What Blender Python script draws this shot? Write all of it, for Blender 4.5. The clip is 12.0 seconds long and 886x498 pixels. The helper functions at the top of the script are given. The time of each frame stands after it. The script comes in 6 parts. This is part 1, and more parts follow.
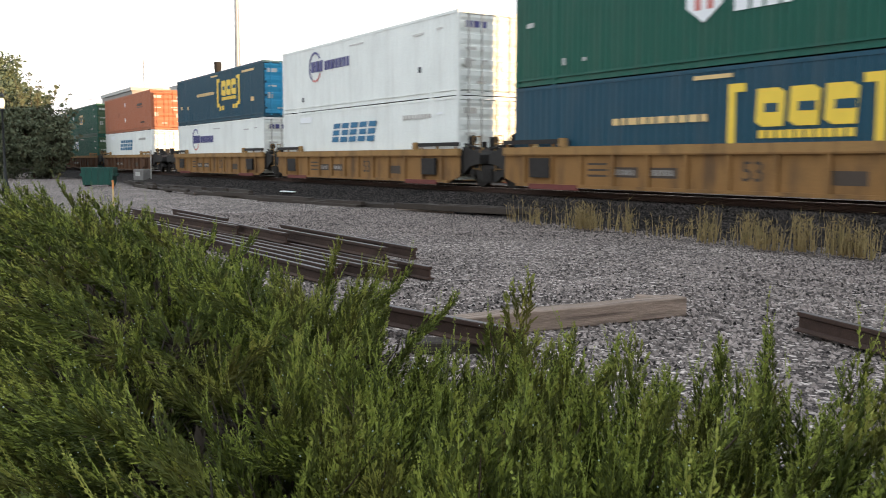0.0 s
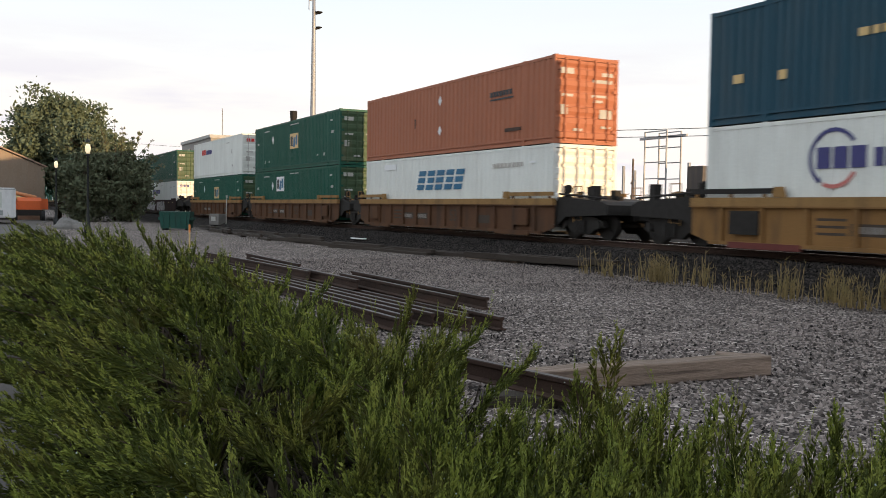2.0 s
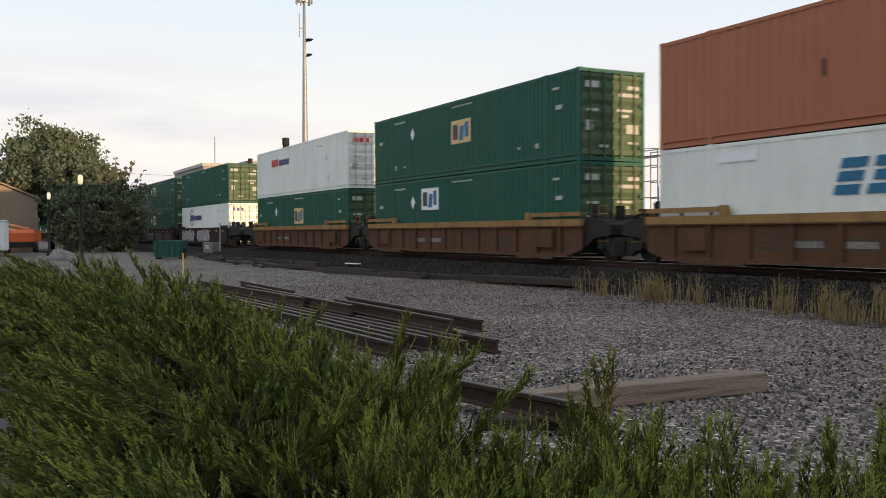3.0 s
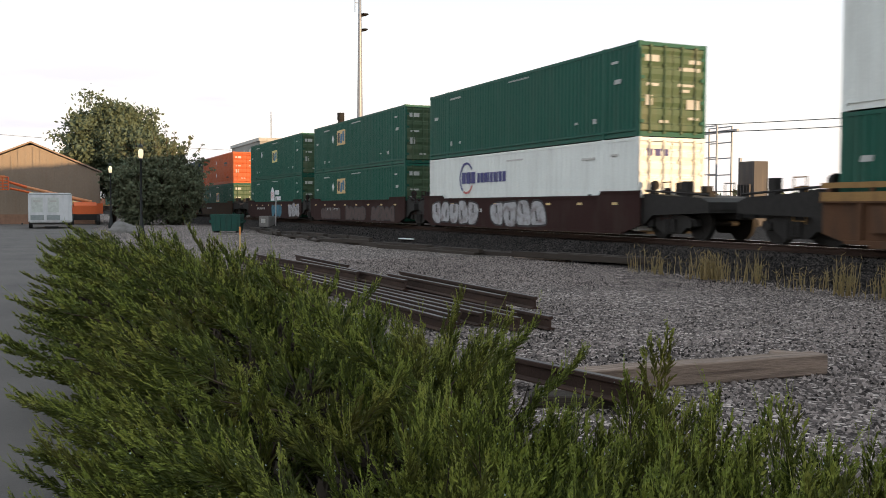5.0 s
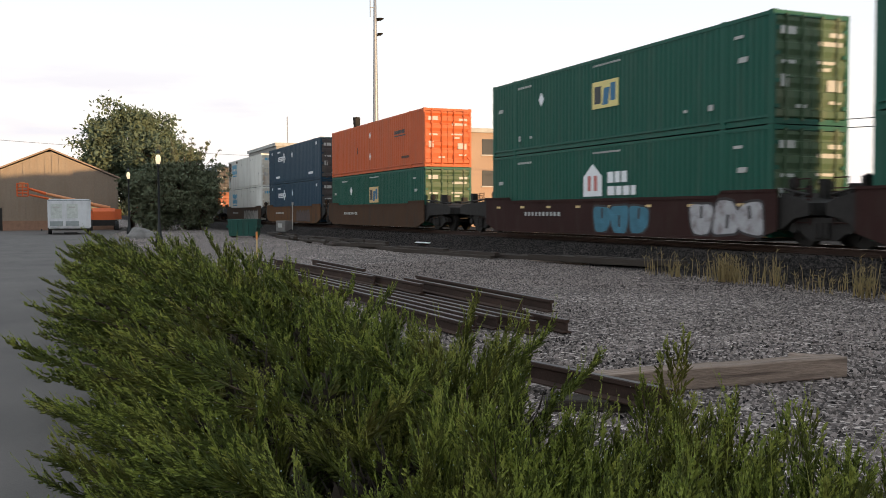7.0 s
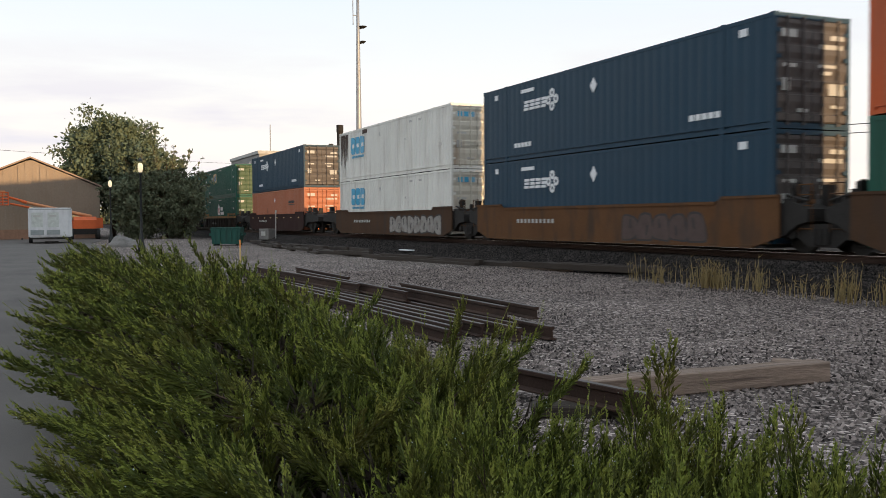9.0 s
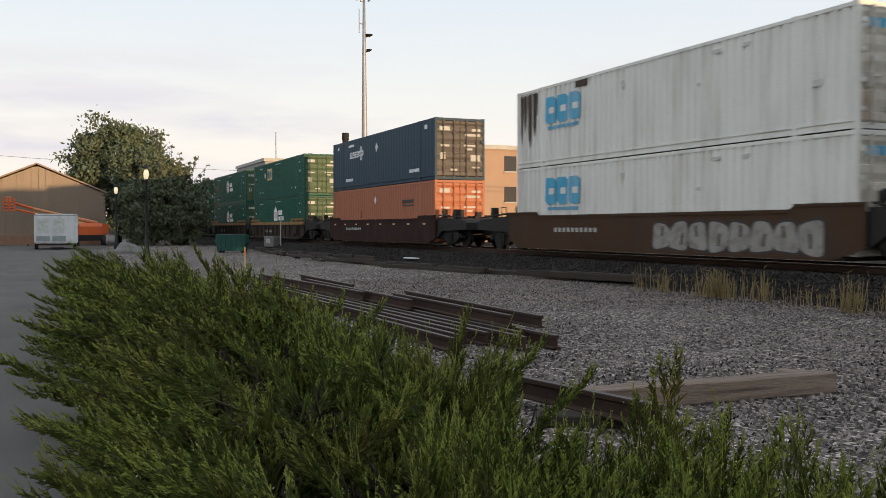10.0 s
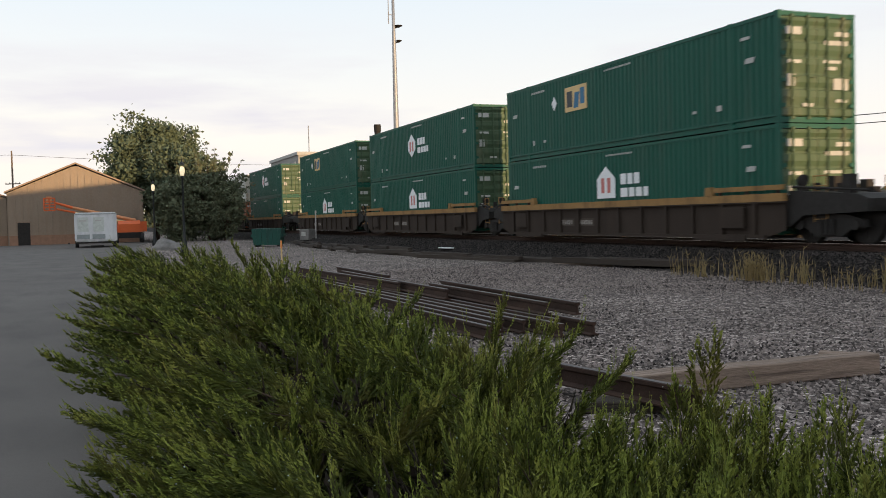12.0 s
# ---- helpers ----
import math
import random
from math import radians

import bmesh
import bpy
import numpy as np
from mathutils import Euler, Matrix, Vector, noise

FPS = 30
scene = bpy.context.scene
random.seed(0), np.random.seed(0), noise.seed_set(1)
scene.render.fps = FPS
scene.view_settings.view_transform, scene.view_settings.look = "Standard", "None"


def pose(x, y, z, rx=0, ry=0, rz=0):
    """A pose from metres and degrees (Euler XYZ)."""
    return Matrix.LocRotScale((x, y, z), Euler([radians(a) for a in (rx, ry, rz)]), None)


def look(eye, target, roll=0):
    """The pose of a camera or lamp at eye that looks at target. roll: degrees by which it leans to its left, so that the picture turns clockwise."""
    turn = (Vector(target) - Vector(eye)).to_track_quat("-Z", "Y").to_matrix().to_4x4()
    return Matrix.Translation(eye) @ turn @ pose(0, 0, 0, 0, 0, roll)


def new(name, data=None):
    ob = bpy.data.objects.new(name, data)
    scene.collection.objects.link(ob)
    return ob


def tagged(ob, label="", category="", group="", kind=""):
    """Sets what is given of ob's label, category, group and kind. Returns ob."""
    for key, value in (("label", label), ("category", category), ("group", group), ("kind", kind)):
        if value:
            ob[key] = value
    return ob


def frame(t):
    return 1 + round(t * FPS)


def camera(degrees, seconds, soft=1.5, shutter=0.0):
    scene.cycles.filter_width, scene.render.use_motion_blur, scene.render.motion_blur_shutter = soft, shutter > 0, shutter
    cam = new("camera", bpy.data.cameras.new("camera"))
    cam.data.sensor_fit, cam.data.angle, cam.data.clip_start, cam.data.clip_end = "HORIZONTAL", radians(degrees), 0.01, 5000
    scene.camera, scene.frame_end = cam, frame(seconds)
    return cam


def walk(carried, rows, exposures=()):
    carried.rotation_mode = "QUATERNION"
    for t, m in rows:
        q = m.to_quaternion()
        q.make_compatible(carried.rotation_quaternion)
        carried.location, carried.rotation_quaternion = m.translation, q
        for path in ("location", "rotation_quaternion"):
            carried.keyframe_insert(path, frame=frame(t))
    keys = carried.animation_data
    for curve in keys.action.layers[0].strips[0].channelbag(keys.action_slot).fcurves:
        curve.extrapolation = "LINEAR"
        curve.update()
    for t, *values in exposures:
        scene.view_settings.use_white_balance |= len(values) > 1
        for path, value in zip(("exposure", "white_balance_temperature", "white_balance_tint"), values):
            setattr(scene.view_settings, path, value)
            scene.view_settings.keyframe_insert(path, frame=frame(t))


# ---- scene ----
cam = camera(51.7, 12.0, soft=0.6, shutter=0.2)
PATH = [
    (0, (-0.211, -0.152, 1.64), (-1.91, 0.885, 1.445), -0.0),
    (0.5, (-0.298, -0.157, 1.637), (-2.049, 0.797, 1.482), 1.2),
    (1, (-0.341, -0.154, 1.631), (-2.101, 0.789, 1.508), 1.6),
    (1.5, (-0.371, -0.145, 1.632), (-2.137, 0.787, 1.53), 1.6),
    (2, (-0.373, -0.138, 1.631), (-2.151, 0.773, 1.542), 0.9),
    (2.5, (-0.37, -0.121, 1.633), (-2.15, 0.789, 1.573), 0.1),
    (3, (-0.363, -0.125, 1.632), (-2.137, 0.797, 1.594), -0.3),
    (3.5, (-0.371, -0.13, 1.636), (-2.17, 0.743, 1.58), -0.5),
    (5.5, (-0.381, -0.128, 1.631), (-2.206, 0.686, 1.542), 0.2),
    (6, (-0.374, -0.128, 1.638), (-2.199, 0.687, 1.563), 0.2),
    (6.5, (-0.386, -0.12, 1.632), (-2.218, 0.68, 1.565), 0.2),
    (7, (-0.382, -0.119, 1.636), (-2.22, 0.665, 1.553), -0.2),
    (9, (-0.388, -0.134, 1.636), (-2.212, 0.683, 1.569), -0.4),
    (9.5, (-0.397, -0.131, 1.635), (-2.221, 0.688, 1.576), -0.1),
    (10, (-0.398, -0.132, 1.634), (-2.227, 0.676, 1.585), -0.1),
    (10.5, (-0.419, -0.119, 1.638), (-2.268, 0.642, 1.601), -0.4),
    (11, (-0.398, -0.128, 1.633), (-2.265, 0.588, 1.592), -0.5),
    (11.5, (-0.404, -0.132, 1.634), (-2.275, 0.573, 1.573), -0.9),
    (12, (-0.377, -0.147, 1.633), (-2.235, 0.591, 1.562), -1.5),
]
walk(cam, [(t, look(eye, target, roll)) for t, eye, target, roll in PATH],
     exposures=[(0, 0.72), (0.5, 0.58), (1.0, 0.38), (1.5, 0.22), (2.0, 0.0), (3.0, -0.12), (3.5, -0.08), (5.5, 0.12), (7.0, 0.06), (9.0, -0.03), (9.5, -0.05), (10.0, -0.17),
                (10.5, -0.32), (11.0, -0.38), (11.5, -0.2), (12, -0.1)])

# ---------------------------------------------------------------- light
SUN_AZ, SUN_EL = radians(18), radians(1.6)      # towards the sun: +x turned to +y
world = bpy.data.worlds.new("sky")
scene.world = world
world.use_nodes = True
wn, wl = world.node_tree.nodes, world.node_tree.links
wn.clear()
w_out = wn.new("ShaderNodeOutputWorld")
w_bg = wn.new("ShaderNodeBackground")
w_sky = wn.new("ShaderNodeTexSky")
w_sky.sky_type, w_sky.sun_disc = "NISHITA", False
w_sky.sun_elevation, w_sky.sun_rotation = SUN_EL, radians(90) - SUN_AZ
w_sky.altitude = 200
w_sky.air_density, w_sky.dust_density, w_sky.ozone_density = 1.0, 2.0, 1.0
w_geo = wn.new("ShaderNodeTexCoord")
w_map = wn.new("ShaderNodeMapping")
w_map.inputs["Scale"].default_value = (2.2, 2.2, 15.0)
w_map.inputs["Location"].default_value = (1.9, 0.6, 0.1)
w_noise = wn.new("ShaderNodeTexNoise")
w_noise.inputs["Scale"].default_value, w_noise.inputs["Detail"].default_value = 1.6, 7
w_noise.inputs["Roughness"].default_value = 0.55
w_ramp = wn.new("ShaderNodeValToRGB")
w_ramp.color_ramp.elements[0].position, w_ramp.color_ramp.elements[1].position = 0.47, 0.68
w_sep = wn.new("ShaderNodeSeparateXYZ")
w_high = wn.new("ShaderNodeMapRange")                   # hazy white low down, pale blue higher up
w_high.inputs["From Min"].default_value, w_high.inputs["From Max"].default_value = 0.06, 0.27
w_haze = wn.new("ShaderNodeMix")
w_haze.data_type = "RGBA"
w_haze.inputs["A"].default_value, w_haze.inputs["B"].default_value = (13.0, 12.2, 11.4, 1), (9.7, 10.9, 12.1, 1)
w_veil = wn.new("ShaderNodeMix")
w_veil.data_type = "RGBA"
w_veil.inputs["Factor"].default_value = 0.64
w_mix = wn.new("ShaderNodeMix")
w_mix.data_type = "RGBA"
w_mix.inputs["B"].default_value = (7.0, 6.8, 7.2, 1)
wl.new(w_geo.outputs["Generated"], w_map.inputs["Vector"])
wl.new(w_map.outputs["Vector"], w_noise.inputs["Vector"])
wl.new(w_noise.outputs["Fac"], w_ramp.inputs["Fac"])
w_low = wn.new("ShaderNodeMapRange")                    # the flat cloud bars lie low over the horizon
w_low.inputs["From Min"].default_value, w_low.inputs["From Max"].default_value = 0.22, 0.12
w_bars = wn.new("ShaderNodeMath")
w_bars.operation = "MULTIPLY"
wl.new(w_ramp.outputs["Color"], w_bars.inputs[0])
wl.new(w_low.outputs["Result"], w_bars.inputs[1])
wl.new(w_bars.outputs["Value"], w_mix.inputs["Factor"])
wl.new(w_geo.outputs["Generated"], w_sep.inputs["Vector"])
wl.new(w_sep.outputs["Z"], w_high.inputs["Value"])
wl.new(w_sep.outputs["Z"], w_low.inputs["Value"])
wl.new(w_high.outputs["Result"], w_haze.inputs["Factor"])
wl.new(w_haze.outputs["Result"], w_veil.inputs["B"])
wl.new(w_sky.outputs["Color"], w_veil.inputs["A"])
wl.new(w_veil.outputs["Result"], w_mix.inputs["A"])
wl.new(w_mix.outputs["Result"], w_bg.inputs["Color"])
w_bg.inputs["Strength"].default_value = 0.13
wl.new(w_bg.outputs["Background"], w_out.inputs["Surface"])

sun_data = bpy.data.lights.new("sun", "SUN")
sun_data.energy, sun_data.angle, sun_data.color = 5.6, radians(0.6), (1.0, 0.66, 0.34)
sun = new("sun", sun_data)
toward = Vector((math.cos(SUN_AZ) * math.cos(SUN_EL), math.sin(SUN_AZ) * math.cos(SUN_EL), math.sin(SUN_EL)))
sun.matrix_basis = look(toward * 60, (0, 0, 0))

# ---------------------------------------------------------------- materials
MATS = {}


def mat(name, col, rough=0.7, metal=0.0, var=0.25, scale=3.0, grain=40.0, bump=0.15, stretch=(1, 1, 1),
        dirt=None, dirt_amount=0.5, dirt_stretch=(1, 1, 0.15), island=0.0, spec=0.3, local=True, low=0.55, high=1.45):
    """Base colour varied at two scales, optional dirt of a second colour, fine relief."""
    if name in MATS:
        return MATS[name]
    m = bpy.data.materials.new(name)
    m.use_nodes = True
    n, l = m.node_tree.nodes, m.node_tree.links
    b = n["Principled BSDF"]
    co = n.new("ShaderNodeTexCoord")
    src = co.outputs["Object"]
    if not local:
        geo = n.new("ShaderNodeNewGeometry")
        src = geo.outputs["Position"]
    mp = n.new("ShaderNodeMapping")
    mp.inputs["Scale"].default_value = stretch
    l.new(src, mp.inputs["Vector"])

    def noise_node(s, vec, detail=4):
        k = n.new("ShaderNodeTexNoise")
        k.inputs["Scale"].default_value, k.inputs["Detail"].default_value = s, detail
        l.new(vec, k.inputs["Vector"])
        return k
    big, fine = noise_node(scale, mp.outputs["Vector"]), noise_node(grain, mp.outputs["Vector"], 3)
    add = n.new("ShaderNodeMath")
    add.operation = "ADD"
    l.new(big.outputs["Fac"], add.inputs[0]), l.new(fine.outputs["Fac"], add.inputs[1])
    val = add.outputs["Value"]
    if island:
        geo2 = n.new("ShaderNodeNewGeometry")
        k = n.new("ShaderNodeMath")
        k.operation = "MULTIPLY_ADD"
        k.inputs[1].default_value = island
        l.new(geo2.outputs["Random Per Island"], k.inputs[0]), l.new(val, k.inputs[2])
        val = k.outputs["Value"]
    rng = n.new("ShaderNodeMapRange")
    rng.inputs["From Min"].default_value, rng.inputs["From Max"].default_value = low, high + island
    l.new(val, rng.inputs["Value"])
    mx = n.new("ShaderNodeMix")
    mx.data_type = "RGBA"
    mx.inputs["A"].default_value = (*[c * (1 - var) for c in col], 1)
    mx.inputs["B"].default_value = (*[min(1, c * (1 + var)) for c in col], 1)
    l.new(rng.outputs["Result"], mx.inputs["Factor"])
    colour = mx.outputs["Result"]
    if dirt:
        mp2 = n.new("ShaderNodeMapping")
        mp2.inputs["Scale"].default_value = dirt_stretch
        l.new(src, mp2.inputs["Vector"])
        d = noise_node(2.6, mp2.outputs["Vector"], 8)
        r = n.new("ShaderNodeMapRange")
        r.inputs["From Min"].default_value, r.inputs["From Max"].default_value = 0.48, 0.75
        r.inputs["To Max"].default_value = dirt_amount
        l.new(d.outputs["Fac"], r.inputs["Value"])
        dm = n.new("ShaderNodeMix")
        dm.data_type = "RGBA"
        dm.inputs["B"].default_value = (*dirt, 1)
        l.new(r.outputs["Result"], dm.inputs["Factor"]), l.new(colour, dm.inputs["A"])
        colour = dm.outputs["Result"]
    l.new(colour, b.inputs["Base Color"])
    b.inputs["Roughness"].default_value, b.inputs["Metallic"].default_value = rough, metal
    b.inputs["Specular IOR Level"].default_value = spec
    if bump:
        bp = n.new("ShaderNodeBump")
        bp.inputs["Strength"].default_value, bp.inputs["Distance"].default_value = bump, 0.02
        l.new(fine.outputs["Fac"], bp.inputs["Height"]), l.new(bp.outputs["Normal"], b.inputs["Normal"])
    MATS[name] = m
    return m


def glow(name, col, strength):
    m = mat(name, col, 0.3, bump=0)
    b = m.node_tree.nodes["Principled BSDF"]
    b.inputs["Emission Color"].default_value, b.inputs["Emission Strength"].default_value = (*col, 1), strength
    return m


def paint(name, col, amount=0.45, rough=0.55, grime=(0.16, 0.13, 0.10)):
    return mat(name, col, rough, var=0.10, scale=0.7, grain=18, bump=0.05, dirt=grime, dirt_amount=amount, dirt_stretch=(0.8, 0.8, 0.10))


M_GREEN = paint("green_paint", (0.002, 0.076, 0.050), 0.12)
M_TEAL = paint("teal_blue_paint", (0.006, 0.052, 0.085), 0.15)
M_SKYBLUE = paint("light_blue_paint", (0.03, 0.26, 0.45), 0.25)
M_WHITE = paint("white_paint", (0.72, 0.735, 0.70), 0.22, grime=(0.36, 0.33, 0.30))
M_OLDWHITE = paint("stained_white_paint", (0.72, 0.705, 0.655), 0.34, grime=(0.24, 0.17, 0.12))
M_ORANGE = paint("faded_orange_paint", (0.36, 0.125, 0.065), 0.30, grime=(0.30, 0.12, 0.07))
M_RED = paint("bright_orange_paint", (0.50, 0.095, 0.025), 0.25)
M_NAVY = paint("navy_paint", (0.004, 0.034, 0.064), 0.05)
M_GREY = paint("grey_door_paint", (0.075, 0.066, 0.064), 0.4)
M_YELLOW = mat("yellow_vinyl", (0.75, 0.52, 0.06), 0.5, var=0.08, bump=0)
M_TAN = mat("tan_vinyl", (0.62, 0.44, 0.20), 0.5, var=0.12, bump=0)
M_DECAL = mat("white_vinyl", (0.74, 0.75, 0.76), 0.5, var=0.06, bump=0)
M_BLUEV = mat("blue_vinyl", (0.02, 0.13, 0.25), 0.5, var=0.08, bump=0)
M_PURPLE = mat("violet_vinyl", (0.05, 0.05, 0.17), 0.5, var=0.08, bump=0)
M_CYAN = mat("cyan_vinyl", (0.04, 0.32, 0.52), 0.5, var=0.2, bump=0, dirt=(0.5, 0.5, 0.5), dirt_amount=0.6)
M_YELLOWPALE = mat("pale_yellow_vinyl", (0.68, 0.58, 0.22), 0.5, var=0.1, bump=0)
M_REDPALE = mat("faded_red_vinyl", (0.50, 0.16, 0.14), 0.5, var=0.1, bump=0)
M_REDV = mat("red_vinyl", (0.55, 0.03, 0.03), 0.5, var=0.08, bump=0)
M_DARKV = mat("dark_vinyl", (0.03, 0.035, 0.04), 0.5, var=0.08, bump=0)
M_RUSTSTREAK = mat("rust_stain", (0.07, 0.045, 0.035), 0.8, var=0.4, bump=0)
M_GALV = mat("galvanised_rod", (0.45, 0.44, 0.42), 0.45, 0.6, var=0.2, bump=0.05)


def car_paint(name, col, amount):
    return mat(name, col, 0.85, var=0.22, scale=0.9, grain=25, bump=0.12, spec=0.12, dirt=(0.055, 0.040, 0.032), dirt_amount=amount, dirt_stretch=(0.9, 0.9, 0.25))


M_CAR_YELLOW = car_paint("ochre_car_paint", (0.235, 0.128, 0.050), 0.75)
M_CAR_TAN = car_paint("brown_tan_car_paint", (0.105, 0.054, 0.031), 0.75)
M_CAR_CHORD = car_paint("tan_chord_paint", (0.28, 0.165, 0.068), 0.6)
M_CAR_BROWN = car_paint("oxide_brown_car_paint", (0.036, 0.017, 0.015), 0.5)
M_CAR_ORANGE = car_paint("weathered_orange_car_paint", (0.115, 0.056, 0.026), 0.9)
M_CAR_RUST = car_paint("rusty_brown_car_paint", (0.070, 0.039, 0.023), 0.85)
M_CAR_DARK = car_paint("sooty_car_paint", (0.042, 0.032, 0.026), 0.6)
M_STEEL = mat("sooty_cast_steel", (0.028, 0.025, 0.023), 0.75, 0.3, var=0.4, scale=6, bump=0.2)
M_TREAD = mat("bright_wheel_tread", (0.4, 0.38, 0.36), 0.3, 1.0, var=0.1, bump=0)
M_RAILTOP = mat("polished_rail", (0.55, 0.52, 0.50), 0.25, 1.0, var=0.1, bump=0)
M_RUST = mat("rusty_rail", (0.046, 0.026, 0.019), 0.85, 0.1, var=0.4, scale=5, grain=60, bump=0.25, dirt=(0.085, 0.045, 0.030), dirt_amount=0.5, dirt_stretch=(0.4, 2, 2))
M_TIE = mat("weathered_timber", (0.25, 0.185, 0.145), 0.9, var=0.45, scale=2, grain=30, stretch=(0.3, 4, 4), bump=0.5, dirt=(0.05, 0.034, 0.026), dirt_amount=0.95, dirt_stretch=(0.35, 6, 6))
M_TIE_DARK = mat("creosoted_timber", (0.045, 0.035, 0.028), 0.9, var=0.4, scale=2, grain=30, stretch=(0.3, 4, 4), bump=0.5)


def gravel_material():
    """Crushed stone seen from some way off: one tone for each stone, dark joints, darker near the track."""
    m = bpy.data.materials.new("gravel_ground")
    m.use_nodes = True
    n, l = m.node_tree.nodes, m.node_tree.links
    b = n["Principled BSDF"]
    b.inputs["Roughness"].default_value, b.inputs["Specular IOR Level"].default_value = 0.95, 0.1
    pos = n.new("ShaderNodeNewGeometry").outputs["Position"]
    cells, joints = n.new("ShaderNodeTexVoronoi"), n.new("ShaderNodeTexVoronoi")
    joints.feature = "DISTANCE_TO_EDGE"
    for v in (cells, joints):
        v.inputs["Scale"].default_value = 21.0
        l.new(pos, v.inputs["Vector"])
    tone = n.new("ShaderNodeValToRGB")
    tone.color_ramp.elements[0].color, tone.color_ramp.elements[1].color = (0.042, 0.034, 0.031, 1), (0.60, 0.51, 0.46, 1)
    e = tone.color_ramp.elements.new(0.6)
    e.color = (0.180, 0.148, 0.135, 1)
    sep = n.new("ShaderNodeSeparateColor")
    l.new(cells.outputs["Color"], sep.inputs["Color"]), l.new(sep.outputs["Red"], tone.inputs["Fac"])
    gap = n.new("ShaderNodeMapRange")
    gap.inputs["From Max"].default_value, gap.inputs["To Min"].default_value = 0.12, 0.25
    l.new(joints.outputs["Distance"], gap.inputs["Value"])
    patch = n.new("ShaderNodeTexNoise")
    patch.inputs["Scale"].default_value, patch.inputs["Detail"].default_value = 0.45, 5
    l.new(pos, patch.inputs["Vector"])
    pr = n.new("ShaderNodeMapRange")
    pr.inputs["From Min"].default_value, pr.inputs["From Max"].default_value = 0.3, 0.7
    pr.inputs["To Min"].default_value, pr.inputs["To Max"].default_value = 0.72, 1.25
    l.new(patch.outputs["Fac"], pr.inputs["Value"])
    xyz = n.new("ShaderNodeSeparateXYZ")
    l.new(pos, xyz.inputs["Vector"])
    # stone colour falls to about an eighth towards the track
    track_tone = n.new("ShaderNodeMapRange")
    track_tone.inputs["From Min"].default_value, track_tone.inputs["From Max"].default_value = 12.8, 14.6
    track_tone.inputs["To Min"].default_value, track_tone.inputs["To Max"].default_value = 1.0, 0.12
    l.new(xyz.outputs["Y"], track_tone.inputs["Value"])
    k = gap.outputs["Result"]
    for other in (pr, track_tone):
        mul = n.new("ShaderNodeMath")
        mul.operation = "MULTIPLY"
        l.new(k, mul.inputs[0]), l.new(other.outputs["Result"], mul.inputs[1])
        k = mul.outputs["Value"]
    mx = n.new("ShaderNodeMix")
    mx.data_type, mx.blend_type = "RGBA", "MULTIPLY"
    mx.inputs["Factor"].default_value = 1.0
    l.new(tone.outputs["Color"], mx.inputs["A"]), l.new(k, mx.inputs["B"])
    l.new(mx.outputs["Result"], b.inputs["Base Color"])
    bp = n.new("ShaderNodeBump")
    bp.inputs["Strength"].default_value, bp.inputs["Distance"].default_value = 0.9, 0.03
    l.new(joints.outputs["Distance"], bp.inputs["Height"]), l.new(bp.outputs["Normal"], b.inputs["Normal"])
    return m


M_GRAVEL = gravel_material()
M_STONE = mat("crushed_stone", (0.180, 0.148, 0.134), 0.9, var=0.97, scale=1.2, grain=30, bump=0.3, island=1.5, spec=0.12, local=False, low=0.95, high=1.22)
M_STONE_DARK = mat("dark_ballast_stone", (0.044, 0.037, 0.034), 0.95, var=0.97, scale=1.2, grain=30, bump=0.3, island=1.6, spec=0.1, local=False, low=1.15, high=1.25)
M_ASPHALT = mat("worn_asphalt", (0.108, 0.096, 0.088), 0.9, var=0.25, scale=0.5, grain=90, bump=0.35, dirt=(0.055, 0.050, 0.047), dirt_amount=0.55, dirt_stretch=(0.22, 0.5, 1), local=False)
M_CONCRETE = mat("concrete", (0.42, 0.41, 0.39), 0.9, var=0.25, scale=2, grain=40, bump=0.3)
M_SOIL = mat("mulch_soil", (0.17, 0.14, 0.11), 0.95, var=0.5, scale=3, grain=40, bump=0.8, local=False)
M_BARK = mat("juniper_bark", (0.07, 0.048, 0.034), 0.9, var=0.4, grain=60, bump=0.5)
M_LAMPPOST = mat("black_lamp_paint", (0.02, 0.022, 0.022), 0.5, var=0.2, bump=0.05)
M_GLOBE = glow("lit_lamp_globe", (1.0, 0.78, 0.50), 0.75)
M_SHED = mat("tan_metal_cladding", (0.25, 0.195, 0.145), 0.6, var=0.12, scale=0.5, grain=6, bump=0.05, dirt=(0.22, 0.15, 0.10), dirt_amount=0.4)
M_SHEDROOF = mat("brown_metal_roof", (0.24, 0.17, 0.125), 0.6, var=0.15, bump=0.05)
M_BRICK = mat("red_brown_masonry", (0.26, 0.15, 0.10), 0.9, var=0.25, scale=4, grain=30)
M_BLDG = mat("pale_render", (0.30, 0.29, 0.275), 0.9, var=0.12, scale=0.6, grain=10, bump=0.1)
M_BLDG_TAN = mat("tan_brickwork", (0.36, 0.25, 0.18), 0.9, var=0.15, scale=0.6, grain=10, bump=0.1)
M_DARKGLASS = mat("dark_window_glass", (0.03, 0.035, 0.04), 0.12, var=0.1, bump=0)
M_TRAILER = mat("white_trailer_skin", (0.62, 0.63, 0.64), 0.5, var=0.12, bump=0.05, dirt=(0.35, 0.35, 0.36), dirt_amount=0.5)
M_LIFT = mat("orange_lift_paint", (0.60, 0.115, 0.03), 0.5, var=0.12, bump=0.05)
M_LIFTPALE = mat("faded_orange_lift_paint", (0.55, 0.24, 0.11), 0.55, var=0.2, bump=0.05)
M_PANELPALE = mat("pale_printed_panel", (0.50, 0.53, 0.50), 0.5, var=0.30, scale=5, bump=0.05)
